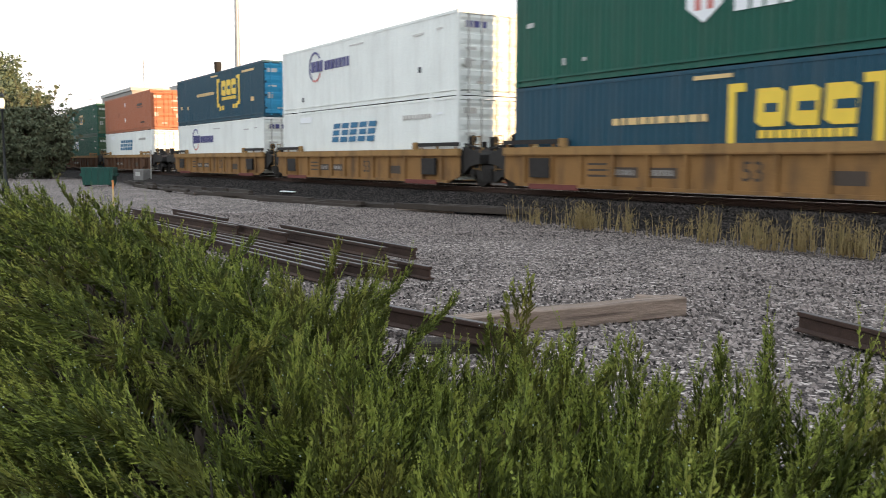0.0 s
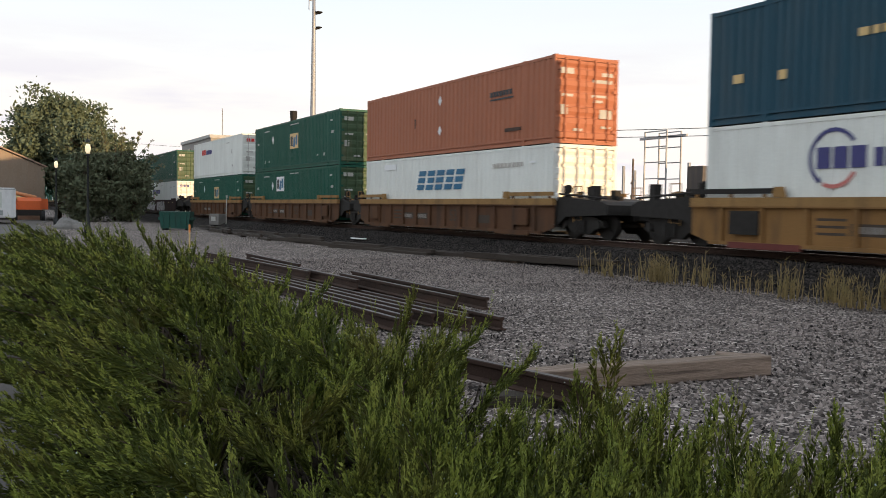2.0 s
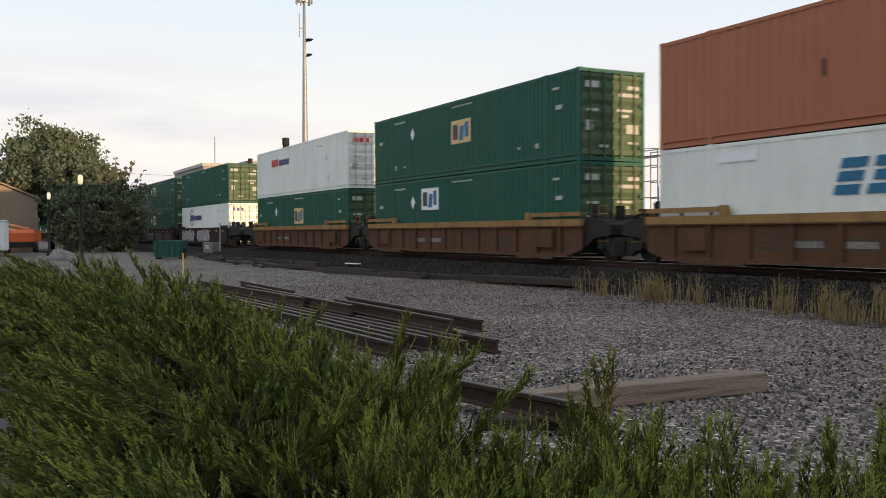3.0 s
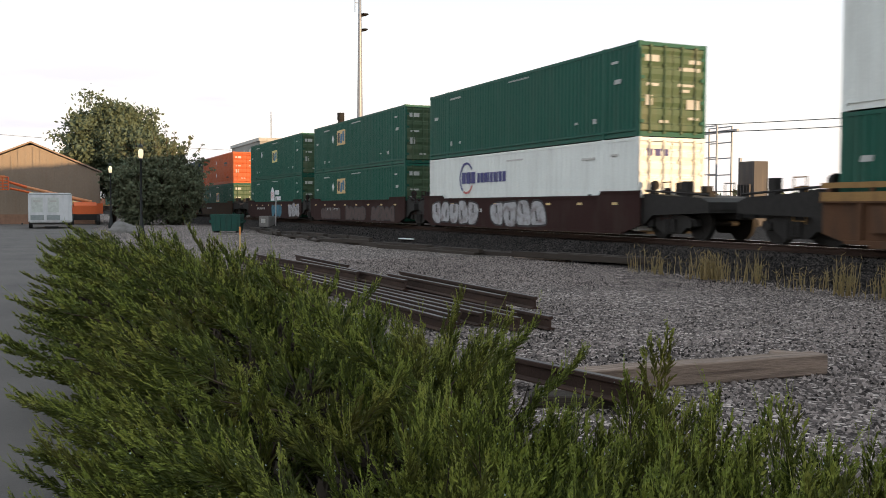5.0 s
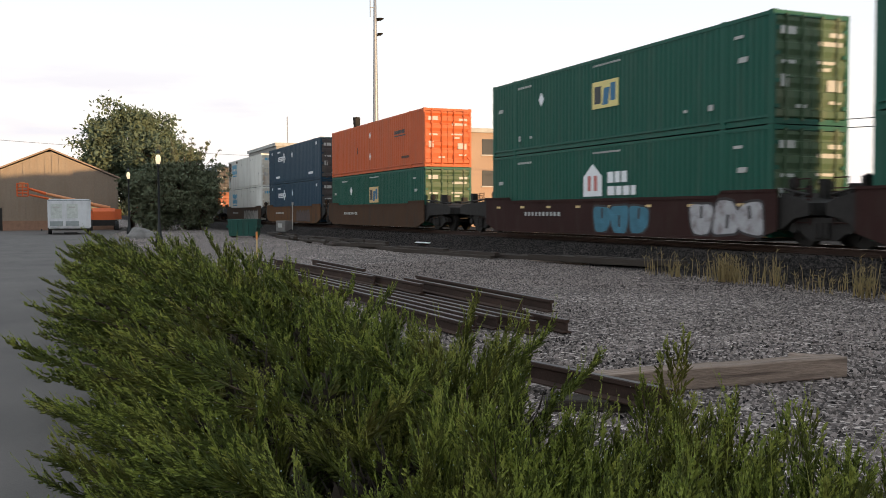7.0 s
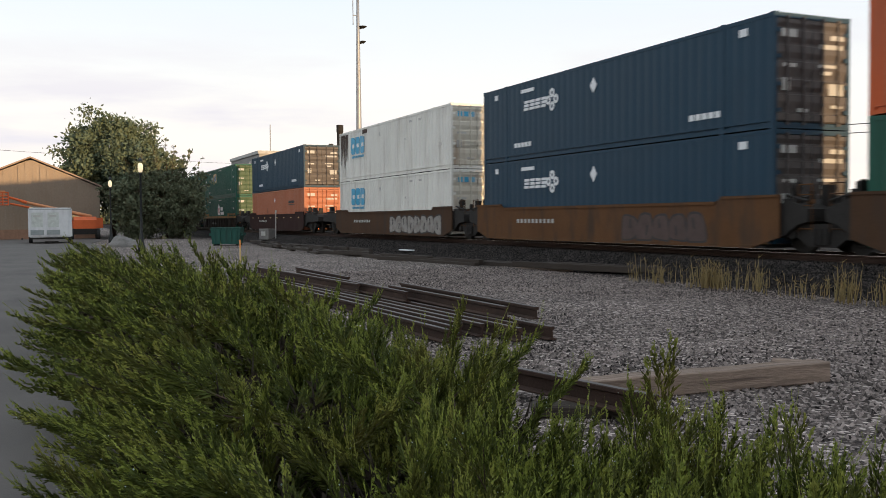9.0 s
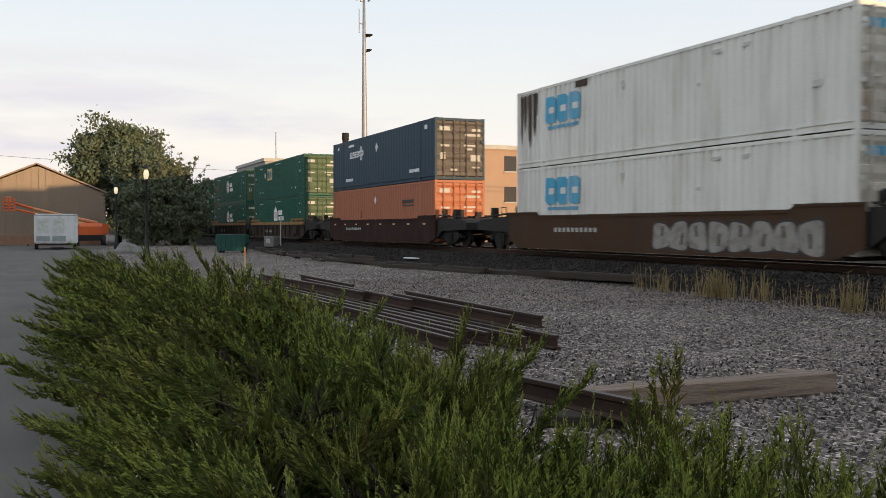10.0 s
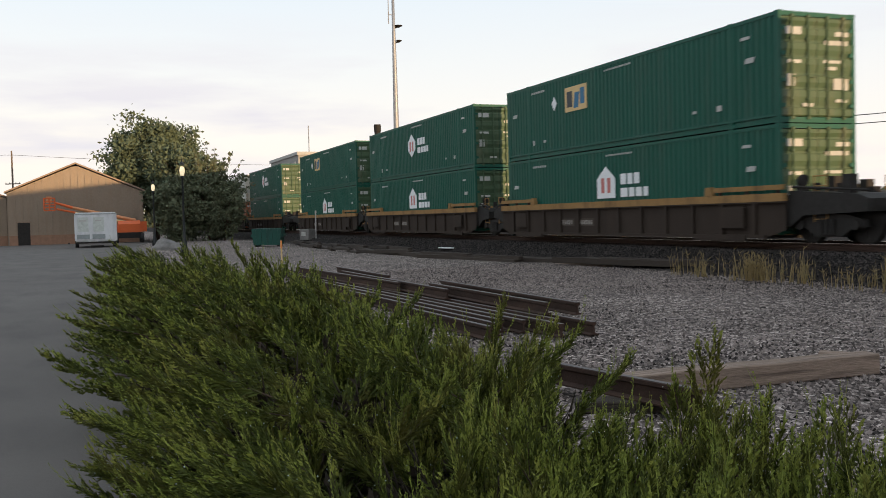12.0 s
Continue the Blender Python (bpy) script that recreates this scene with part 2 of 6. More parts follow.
M_RUBBER = mat("tyre_rubber", (0.025, 0.025, 0.025), 0.85, var=0.3, bump=0.2)
M_BIN = mat("dark_green_bin_paint", (0.012, 0.075, 0.058), 0.55, var=0.15, bump=0.05, dirt=(0.03, 0.04, 0.035), dirt_amount=0.5)
M_ZINC = mat("galvanised_mast", (0.30, 0.31, 0.33), 0.5, 0.5, var=0.15, bump=0.05)
M_WOODPOLE = mat("utility_pole_wood", (0.13, 0.10, 0.08), 0.9, var=0.3, bump=0.3)
M_WIRE = mat("cable", (0.03, 0.03, 0.03), 0.7, var=0.1, bump=0)
M_MARKER = mat("orange_marker_plastic", (0.75, 0.28, 0.08), 0.6, var=0.1, bump=0)


def leafy(name, dark, light, tip):
    """Foliage colour from island to island, with clumps of a second tone."""
    m = mat(name, light, 0.65, var=0.35, scale=1.6, grain=14, bump=0, island=0.8, local=False, spec=0.15,
            dirt=tip, dirt_amount=0.55, dirt_stretch=(1.1, 1.1, 1.1))
    b = m.node_tree.nodes["Principled BSDF"]
    for k in m.node_tree.nodes:
        if k.type == "MIX" and k.inputs["A"].is_linked is False:
            k.inputs["A"].default_value = (*dark, 1)
    b.inputs["Subsurface Weight"].default_value = 0.0
    return m


M_JUNIPER = leafy("juniper_needles", (0.014, 0.025, 0.006), (0.084, 0.098, 0.018), (0.138, 0.108, 0.028))
M_TREE = leafy("tree_leaves", (0.042, 0.060, 0.038), (0.105, 0.132, 0.080), (0.11, 0.115, 0.066))
M_BUSH = leafy("dark_shrub_leaves", (0.050, 0.064, 0.040), (0.120, 0.136, 0.080), (0.15, 0.12, 0.066))
M_DRYGRASS = leafy("dry_grass_blades", (0.10, 0.070, 0.030), (0.235, 0.168, 0.072), (0.13, 0.115, 0.042))
M_RAILHEAD = mat("dull_rail_head", (0.10, 0.085, 0.08), 0.55, 0.5, var=0.3, scale=3, bump=0.1)
M_PAD = mat("red_brown_pad_paint", (0.13, 0.035, 0.030), 0.8, var=0.3, bump=0.1)
M_ROCK = mat("broken_rock", (0.17, 0.16, 0.15), 0.9, var=0.35, scale=3, grain=25, bump=0.5)
M_MARK_DULL = mat("dusty_marking", (0.42, 0.42, 0.40), 0.6, var=0.2, bump=0)
# dead brown twigs, with the dark of the shrub's inside put into the colour
M_DEADTWIG_SHADE = mat("dead_twigs_shade_dark", (0.028, 0.020, 0.013), 0.9, var=0.4, bump=0)
M_GREEN_DOOR = paint("dusty_green_door", (0.055, 0.095, 0.050), 0.5, grime=(0.20, 0.18, 0.12))
M_JUNIPER_TIP = leafy("juniper_young_shoots", (0.068, 0.096, 0.016), (0.205, 0.228, 0.042), (0.31, 0.262, 0.070))
M_PANELGREY = mat("grey_green_panel", (0.26, 0.29, 0.29), 0.5, var=0.25, scale=4, bump=0.05)
M_OLDWHITE_DOOR = paint("rust_stained_white_door", (0.58, 0.54, 0.46), 0.85, grime=(0.22, 0.11, 0.05))


# ---------------------------------------------------------------- mesh helpers
def box(bm, x0, x1, y0, y1, z0, z1, m=None):
    vs = [bm.verts.new((x, y, z)) for x in (x0, x1) for y in (y0, y1) for z in (z0, z1)]
    if m is not None:
        for v in vs:
            v.co = m @ v.co
    for f in ((0, 1, 3, 2), (4, 6, 7, 5), (0, 4, 5, 1), (2, 3, 7, 6), (0, 2, 6, 4), (1, 5, 7, 3)):
        bm.faces.new([vs[i] for i in f])
    return bm


def tube(bm, a, b, r0, r1=None, n=8, caps=True):
    a, b = Vector(a), Vector(b)
    r1 = r0 if r1 is None else r1
    q = (b - a).to_track_quat("Z", "Y")
    rings = []
    for p, r in ((a, r0), (b, r1)):
        rings.append([bm.verts.new(p + q @ Vector((r * math.cos(2 * math.pi * i / n), r * math.sin(2 * math.pi * i / n), 0))) for i in range(n)])
    for i in range(n):
        bm.faces.new((rings[0][i], rings[0][(i + 1) % n], rings[1][(i + 1) % n], rings[1][i]))
    if caps:
        bm.faces.new(rings[0][::-1]), bm.faces.new(rings[1])
    return bm


def lathe(bm, profile, n=14, centre=(0, 0, 0)):
    rings = [[bm.verts.new((centre[0] + r * math.cos(2 * math.pi * i / n), centre[1] + r * math.sin(2 * math.pi * i / n), centre[2] + z)) for i in range(n)] for r, z in profile]
    for a, b in zip(rings, rings[1:]):
        for i in range(n):
            bm.faces.new((a[i], a[(i + 1) % n], b[(i + 1) % n], b[i]))
    bm.faces.new(rings[0][::-1]), bm.faces.new(rings[-1])
    return bm


def prism(bm, pts, y0, y1):
    """A polygon in the xz plane, made thick along y."""
    a = [bm.verts.new((x, y0, z)) for x, z in pts]
    b = [bm.verts.new((x, y1, z)) for x, z in pts]
    n = len(pts)
    bm.faces.new(a), bm.faces.new(b[::-1])
    for i in range(n):
        bm.faces.new((a[i], b[i], b[(i + 1) % n], a[(i + 1) % n]))
    return bm


def mesh_of(name, bm, material, smooth=False):
    bmesh.ops.recalc_face_normals(bm, faces=bm.faces)
    me = bpy.data.meshes.new(name)
    bm.to_mesh(me)
    bm.free()
    me.materials.append(material)
    if smooth:
        for p in me.polygons:
            p.use_smooth = True
    return me


def part(name, bm, material, parent=None, label="", smooth=False):
    ob = new(name, mesh_of(name, bm, material, smooth))
    ob.parent = parent
    return tagged(ob, label)


def raw_mesh(name, verts, faces, material):
    """A large mesh from arrays; faces all have the same number of corners."""
    verts, faces = np.asarray(verts, np.float32), np.asarray(faces, np.int32)
    me = bpy.data.meshes.new(name)
    k = faces.shape[1]
    me.vertices.add(len(verts)), me.vertices.foreach_set("co", verts.ravel())
    me.loops.add(faces.size), me.loops.foreach_set("vertex_index", faces.ravel())
    me.polygons.add(len(faces))
    me.polygons.foreach_set("loop_start", np.arange(0, faces.size, k, dtype=np.int32))
    me.materials.append(material)
    me.update(calc_edges=True)
    me.validate()
    return me


def thing(name, label, category, group="", kind=""):
    return tagged(new(name), label, category, group, kind)


# ---------------------------------------------------------------- ground
RAIL_Z, TRACK_Y = 0.70, 18.17


def ground_z(x, y):
    """Yard level, rising to the ballast shoulder under the track."""
    rise = min(1.0, max(0.0, (y - 14.6) / 1.7)) if y < 18.2 else min(1.0, max(0.0, (22.2 - y) / 1.9))
    rise = rise * rise * (3 - 2 * rise)
    return rise * 0.50


ys = [-900, -300, -80, -30, -10, -0.3, 3, 6, 9, 12, 13.5] + [14.4 + 0.2 * i for i in range(41)] + [24, 30, 60, 150, 500, 1200]
xs = [-1500, -700, -400, -250, -180] + [-140 + 4 * i for i in range(46)] + [60, 90, 140, 250, 500, 1000]
bm = bmesh.new()
grid = [[bm.verts.new((x, y, ground_z(x, y) + (0.02 * noise.noise((x * 0.3, y * 0.5, 0)) if abs(y) < 15 else 0))) for y in ys] for x in xs]
for i in range(len(xs) - 1):
    for j in range(len(ys) - 1):
        bm.faces.new((grid[i][j], grid[i + 1][j], grid[i + 1][j + 1], grid[i][j + 1]))
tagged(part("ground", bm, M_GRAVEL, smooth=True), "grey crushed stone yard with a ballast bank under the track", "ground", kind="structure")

bm = bmesh.new()
pts = [(12, 0.5), (-6, 0.5), (-24, 0.5), (-30, 1.0), (-48, 3.6), (-70, 3.6), (-88, 6.0), (-130, 6.0), (-130, -160), (12, -160)]
f = bm.faces.new([bm.verts.new((x, y, 0.035)) for x, y in pts])
r = bmesh.ops.extrude_face_region(bm, geom=[f])
for v in r["geom"]:
    if isinstance(v, bmesh.types.BMVert):
        v.co.z = -0.3
tagged(part("road", bm, M_ASPHALT), "worn grey asphalt yard beside the planting", "asphalt", kind="structure")

# planting bed of the junipers
bm = bmesh.new()
box(bm, -24, -0.1, 0.503, 2.7, -0.1, 0.05)
tagged(part("planting_bed", bm, M_SOIL), "dark mulch soil bed under the junipers", "soil", kind="structure")


# ---------------------------------------------------------------- track
def rail_profile(s=1.0):
    return [(-0.075 * s, 0), (0.075 * s, 0), (0.075 * s, 0.012), (0.012, 0.03), (0.009, 0.125), (0.036, 0.14), (0.036, 0.17), (0.03, 0.176), (-0.03, 0.176), (-0.036, 0.17), (-0.036, 0.14), (-0.009, 0.125), (-0.012, 0.03), (-0.075 * s, 0.012)]


def rail_bar(bm, a, b, m=None):
    """A T-rail from x=a to x=b, standing on z=0."""
    p = rail_profile()
    r0 = [bm.verts.new((a, y, z)) for y, z in p]
    r1 = [bm.verts.new((b, y, z)) for y, z in p]
    n = len(p)
    for i in range(n):
        bm.faces.new((r0[i], r0[(i + 1) % n], r1[(i + 1) % n], r1[i]))
    bm.faces.new(r0[::-1]), bm.faces.new(r1)
    if m is not None:
        for v in r0 + r1:
            v.co = m @ v.co
    return bm


track = thing("railway_track", "main line track of two steel rails on dark timber sleepers", "track", kind="structure")
for y in (TRACK_Y - 0.755, TRACK_Y + 0.755):
    ob = part("rail", rail_bar(bmesh.new(), -420, 420, pose(0, y, RAIL_Z - 0.176)), M_RUST, track)
    part("rail_head", box(bmesh.new(), -420, 420, y - 0.033, y + 0.033, RAIL_Z - 0.006, RAIL_Z + 0.003), M_RAILTOP, track, "polished running surface")
tie_mesh = mesh_of("sleeper", box(bmesh.new(), -0.115, 0.115, -1.3, 1.3, -0.17, 0.0), M_TIE_DARK)
for i in range(200):
    k = new("sleeper", tie_mesh)
    k.parent, k.matrix_basis = track, pose(-100 + i * 0.54, TRACK_Y + random.uniform(-0.04, 0.04), RAIL_Z - 0.178, 0, 0, random.uniform(-1, 1))


# ---------------------------------------------------------------- containers
CL, CW, CH = 16.15, 2.59, 2.896      # a 53-foot box


def ribbed_wall(bm, x0, x1, y, z0, z1, depth, pitch, sign):
    """A wall in the xz plane with trapezoid upright corrugations set back by depth."""
    n = max(1, round((x1 - x0) / pitch))
    p = (x1 - x0) / n
    pts = []
    for i in range(n):
        for fx, d in ((0.0, 0), (0.42, 0), (0.55, 1), (0.87, 1)):
            pts.append((x0 + (i + fx) * p, y - sign * d * depth))
    pts.append((x1, y))
    lo = [bm.verts.new((x, yy, z0)) for x, yy in pts]
    hi = [bm.verts.new((x, yy, z1)) for x, yy in pts]
    for i in range(len(pts) - 1):
        bm.faces.new((lo[i], lo[i + 1], hi[i + 1], hi[i]))


SHELLS = {}
BAYS = ((0.16, 1.82), (2.0, CL - 2.0), (CL - 1.82, CL - 0.16))


def profile_sheet(bm, pts, y0, y1):
    """A folded sheet: points in the xz plane swept from y0 to y1."""
    a = [bm.verts.new((x, y0, z)) for x, z in pts]
    b = [bm.verts.new((x, y1, z)) for x, z in pts]
    for i in range(len(pts) - 1):
        bm.faces.new((a[i], a[i + 1], b[i + 1], b[i]))


def shell_meshes(key, paint_m, frame_m, door_m, depth, pitch):
    """The meshes of one kind of container, shared by all boxes of that kind: lists of (part name, mesh)."""
    if key in SHELLS:
        return SHELLS[key]
    h = CW / 2
    out = []

    def add(name, bm, m):
        out.append((name, mesh_of(name, bm, m)))
    for s in (-1, 1):
        for a, b in BAYS:
            bm = bmesh.new()
            ribbed_wall(bm, a, b, s * (h - 0.012), 0.24, CH - 0.10, depth, pitch, s)
            add("side_panel", bm, paint_m)
            y0, y1 = sorted((s * (h - 0.004), s * (h - 0.09)))
            add("top_rail", box(bmesh.new(), a, b, y0, y1, CH - 0.10, CH - 0.005), frame_m)
            w0, w1, w2 = s * (h - 0.004), s * (h - 0.055), s * (h - 0.09)   # stepped bottom rail
            bm = bmesh.new()
            pr = [(w2, 0.005), (w0, 0.005), (w0, 0.10), (w1, 0.105), (w1, 0.165), (w0, 0.17), (w0, 0.24), (w2, 0.24)]
            r0, r1 = [bm.verts.new((a, y, z)) for y, z in pr], [bm.verts.new((b, y, z)) for y, z in pr]
            for i in range(8):
                bm.faces.new((r0[i], r0[(i + 1) % 8], r1[(i + 1) % 8], r1[i]))
            add("bottom_rail", bm, frame_m)
        y0, y1 = sorted((s * h, s * (h - 0.10)))
        for a, b in ((0, 0.16), (1.82, 2.0), (CL - 2.0, CL - 1.82), (CL - 0.16, CL)):
            add("post", box(bmesh.new(), a, b, y0, y1, 0.115, CH - 0.115), frame_m)
            y2, y3 = sorted((s * (h + 0.004), s * (h - 0.15)))
            for z in (-0.012, CH - 0.115):
                add("corner_casting", box(bmesh.new(), a - 0.004, b + 0.004, y2, y3, z, z + 0.127), frame_m)
    for x0, x1 in ((0, 0.10), (CL - 0.08, CL)):
        add("end_sill", box(bmesh.new(), x0, x1, -h + 0.10, h - 0.10, 0.0, 0.14), frame_m)
        add("end_header", box(bmesh.new(), x0, x1, -h + 0.10, h - 0.10, CH - 0.12, CH), frame_m)
    pts = []
    n = 44
    for i in range(n):
        a, b = 0.1 + i * (CL - 0.2) / n, 0.1 + (i + 1) * (CL - 0.2) / n
        pts += [(a, CH - 0.035), (a + 0.02, CH - 0.018), (b - 0.12, CH - 0.018), (b - 0.10, CH - 0.035)]
    bm = bmesh.new()
    profile_sheet(bm, pts, -h + 0.06, h - 0.06)
    add("roof", bm, paint_m)
    add("floor_pan", box(bmesh.new(), 0.05, CL - 0.1, -h + 0.06, h - 0.06, 0.03, 0.12), M_STEEL)
    bm = bmesh.new()
    ribbed_wall(bm, -h + 0.10, h - 0.10, 0.0, 0.14, CH - 0.12, 0.03, 0.29, 1)
    bmesh.ops.rotate(bm, verts=bm.verts, cent=(0, 0, 0), matrix=Matrix.Rotation(radians(-90), 3, "Z"))
    bmesh.ops.translate(bm, verts=bm.verts, vec=(0.02, 0, 0))
    add("front_wall", bm, paint_m)
    doors = []
    for s, dm in ((-1, door_m), (1, M_GREY if key == "teal" else door_m)):
        y0, y1 = (-h + 0.11, -0.012) if s < 0 else (0.012, h - 0.11)
        pts = [(CL - 0.05, 0.16)]                           # leaf with pressed horizontal bands
        for z in (0.30, 0.78, 1.16, 1.62, 2.02, 2.40):
            pts += [(CL - 0.012, z - 0.10), (CL - 0.012, z + 0.07), (CL - 0.055, z + 0.09), (CL - 0.055, z + 0.15)]
        pts += [(CL - 0.012, CH - 0.24), (CL - 0.012, CH - 0.14)]
        bm = bmesh.new()
        profile_sheet(bm, pts, y0, y1)
        leaf = mesh_of("door", bm, dm)
        subs = []
        for f in (0.27, 0.73):
            y = y0 + f * (y1 - y0)
            bm = bmesh.new()
            tube(bm, (CL + 0.02, y, 0.08), (CL + 0.02, y, CH - 0.07), 0.028, n=6)
            for z in (0.12, 0.62, 1.55, 2.2, CH - 0.13):
                box(bm, CL - 0.01, CL + 0.05, y - 0.05, y + 0.05, z - 0.03, z + 0.03)
            box(bm, CL + 0.01, CL + 0.05, y - 0.02, y + 0.24, 1.18, 1.22)
            subs.append(("lock_rod", mesh_of("lock_rod", bm, M_GALV if key == "white" else dm)))
        for z in (0.45, 1.1, 1.8, 2.45):
            a, b = (y0 - 0.07, y0 + 0.10) if s < 0 else (y1 - 0.10, y1 + 0.07)
            subs.append(("hinge", mesh_of("hinge", box(bmesh.new(), CL - 0.01, CL + 0.02, a, b, z - 0.05, z + 0.05), frame_m)))
        doors.append((leaf, subs))
    SHELLS[key] = (out, doors)
    return SHELLS[key]


KINDS = {  # paint, frame, doors, rib depth, rib pitch, words
    "green": (M_GREEN, M_GREEN, M_GREEN_DOOR, 0.034, 0.24, "dark green corrugated steel"),
    "teal": (M_TEAL, M_TEAL, M_SKYBLUE, 0.034, 0.26, "dark teal corrugated steel"),
    "white": (M_WHITE, M_WHITE, M_WHITE, 0.026, 0.34, "clean white steel"),
    "oldwhite": (M_OLDWHITE, M_OLDWHITE, M_OLDWHITE_DOOR, 0.050, 0.32, "rust-stained white corrugated steel"),
    "orange": (M_ORANGE, M_ORANGE, M_ORANGE, 0.032, 0.34, "faded orange steel"),
    "red": (M_RED, M_RED, M_RED, 0.030, 0.30, "bright orange corrugated steel"),
    "navy": (M_NAVY, M_NAVY, M_GREY, 0.012, 0.40, "navy blue steel"),
}
FACE = -CW / 2 - 0.003


def decal(parent, name, polys, m, label="", lift=0.0, joined=False):
    """Thin vinyl shapes on the near wall, one part each; a line of small lettering bars stays one part."""
    groups = [polys] if joined else [[p] for p in polys]
    for g in groups:
        bm = bmesh.new()
        for p in g:
            prism(bm, p, FACE - 0.004 - lift, FACE + 0.012)
        if joined:
            bmesh.ops.remove_doubles(bm, verts=bm.verts, dist=0.001)
        ob = part(name, bm, m, parent, label)
        if joined and len(g) > 1:
            tagged(ob, kind="stuff")


def bar(x, z, w, h, slant=0.0):
    return [(x, z), (x + w, z), (x + w + slant, z + h), (x + slant, z + h)]


def ring(x, z, r, t, a0=0.0, a1=360.0, n=20):
    out = []
    for i in range(n):
        p, q = radians(a0 + (a1 - a0) * i / n), radians(a0 + (a1 - a0) * (i + 1) / n)
        out.append([(x + (r - t) * math.cos(p), z + (r - t) * math.sin(p)), (x + r * math.cos(p), z + r * math.sin(p)),
                    (x + r * math.cos(q), z + r * math.sin(q)), (x + (r - t) * math.cos(q), z + (r - t) * math.sin(q))])
    return out


def diamond(x, z, r):
    return [(x, z - r), (x + 0.75 * r, z), (x, z + r), (x - 0.75 * r, z)]


def blocks(x, z, h, widths, gap, slant=0.0):
    """Plain bars that stand for a line of lettering."""
    out = []
    for w in widths:
        out.append(bar(x, z, w, h, slant))
        x += w + gap
    return out


def strokes(x, z, h, n, w, gap, slant=0.0):
    """Logotype as plain stacked stripes: three slanted bars for each mark."""
    out = []
    for i in range(n):
        for f, k, cut in ((0.0, 0.27, 0.0), (0.365, 0.27, 0.10 * (i % 2)), (0.73, 0.27, 0.0)):
            dx = slant * f
            out.append(bar(x + dx + cut * w, z + f * h, w * (1 - cut), k * h, slant * k))
        x += w + gap
    return out


def small_marks(c):
    decal(c, "marking", blocks(2.25, 2.52, 0.08, [0.12] * 6, 0.07), M_MARK_DULL, joined=True)
    decal(c, "marking", blocks(7.7, 2.62, 0.06, [0.09] * 11, 0.06), M_MARK_DULL, joined=True)
    decal(c, "marking", [bar(CL - 2.5, 0.55, 0.2, 0.16), bar(CL - 3.6, 0.6, 0.16, 0.08), bar(CL - 1.45, 2.35, 0.34, 0.08), bar(2.3, 0.5, 0.14, 0.2), bar(3.2, 0.55, 0.16, 0.1), bar(0.55, 1.75, 0.34, 0.14, 0.04), bar(CL - 1.3, 1.7, 0.34, 0.14, 0.04)], M_MARK_DULL)


def logo_square(c, m=M_TAN, x=7.65, z=1.2):
    small_marks(c)
    decal(c, "logo_panel", [bar(x, z, 1.55, 0.9)], m, "square sign panel")
    decal(c, "logo_mark", [bar(x + 0.14, z + 0.16, 0.40, 0.58)], M_DARKV, lift=0.006)
    decal(c, "logo_mark", [bar(x + 0.62, z + 0.10, 0.34, 0.56, 0.10), bar(x + 1.1, z + 0.20, 0.3, 0.58)], M_BLUEV, lift=0.006)
    decal(c, "placard", [diamond(4.1, 1.95, 0.26)], M_DECAL)


def logo_square_fore(c):
    logo_square(c, M_TAN, 4.95, 1.52)


def logo_square_pale(c):
    logo_square(c, M_DECAL, 4.95, 1.6)


def logo_square_yellow(c):
    logo_square(c, M_YELLOWPALE)


def logo_hex(c):
    logo_house(c, 0.0)


def logo_house(c, foot=1.18):
    small_marks(c)
    x = 7.1
    low = [(x, 1.18), (x + 1.15, 1.18)] if foot else [(x, 1.45), (x + 0.57, 1.05), (x + 1.15, 1.45)]
    decal(c, "logo_panel", [low + [(x + 1.15, 1.85), (x + 0.57, 2.28), (x, 1.85)]], M_DECAL, "white pointed sign")
    decal(c, "logo_mark", [bar(x + 0.28, 1.36, 0.2, 0.52), bar(x + 0.67, 1.36, 0.2, 0.52)], M_REDPALE, lift=0.006)
    decal(c, "logo_mark", [bar(x + 1.5, 1.62, 0.32, 0.36), bar(x + 1.92, 1.62, 0.28, 0.36), bar(x + 2.3, 1.62, 0.3, 0.36), bar(x + 1.5, 1.2, 0.4, 0.3), bar(x + 2.0, 1.2, 0.3, 0.3), bar(x + 2.4, 1.2, 0.34, 0.3), bar(x + 2.84, 1.2, 0.24, 0.3)], M_DECAL)


def logo_ring(c):
    decal(c, "logo_ring", ring(3.95, 1.95, 0.68, 0.09, 35, 235), M_PURPLE, "broken ring sign", joined=True)
    decal(c, "logo_ring", ring(3.95, 1.95, 0.68, 0.09, 245, 330, 10), M_REDPALE, joined=True)
    decal(c, "logo_mark", blocks(3.5, 1.72, 0.48, [0.36, 0.36, 0.40], 0.09), M_PURPLE)
    decal(c, "logo_mark", blocks(5.0, 1.74, 0.40, [0.22, 0.26, 0.28, 0.1, 0.24, 0.18, 0.1, 0.24, 0.26], 0.08), M_PURPLE)
    decal(c, "marking", [bar(7.6, 2.5, 1.3, 0.06), bar(13.0, 2.3, 0.8, 0.07), bar(14.7, 2.35, 0.4, 0.07)], M_GALV)
    decal(c, "marking", [bar(13.4, 0.95, 0.2, 0.2), bar(2.4, 0.45, 0.2, 0.2)], M_DARKV)


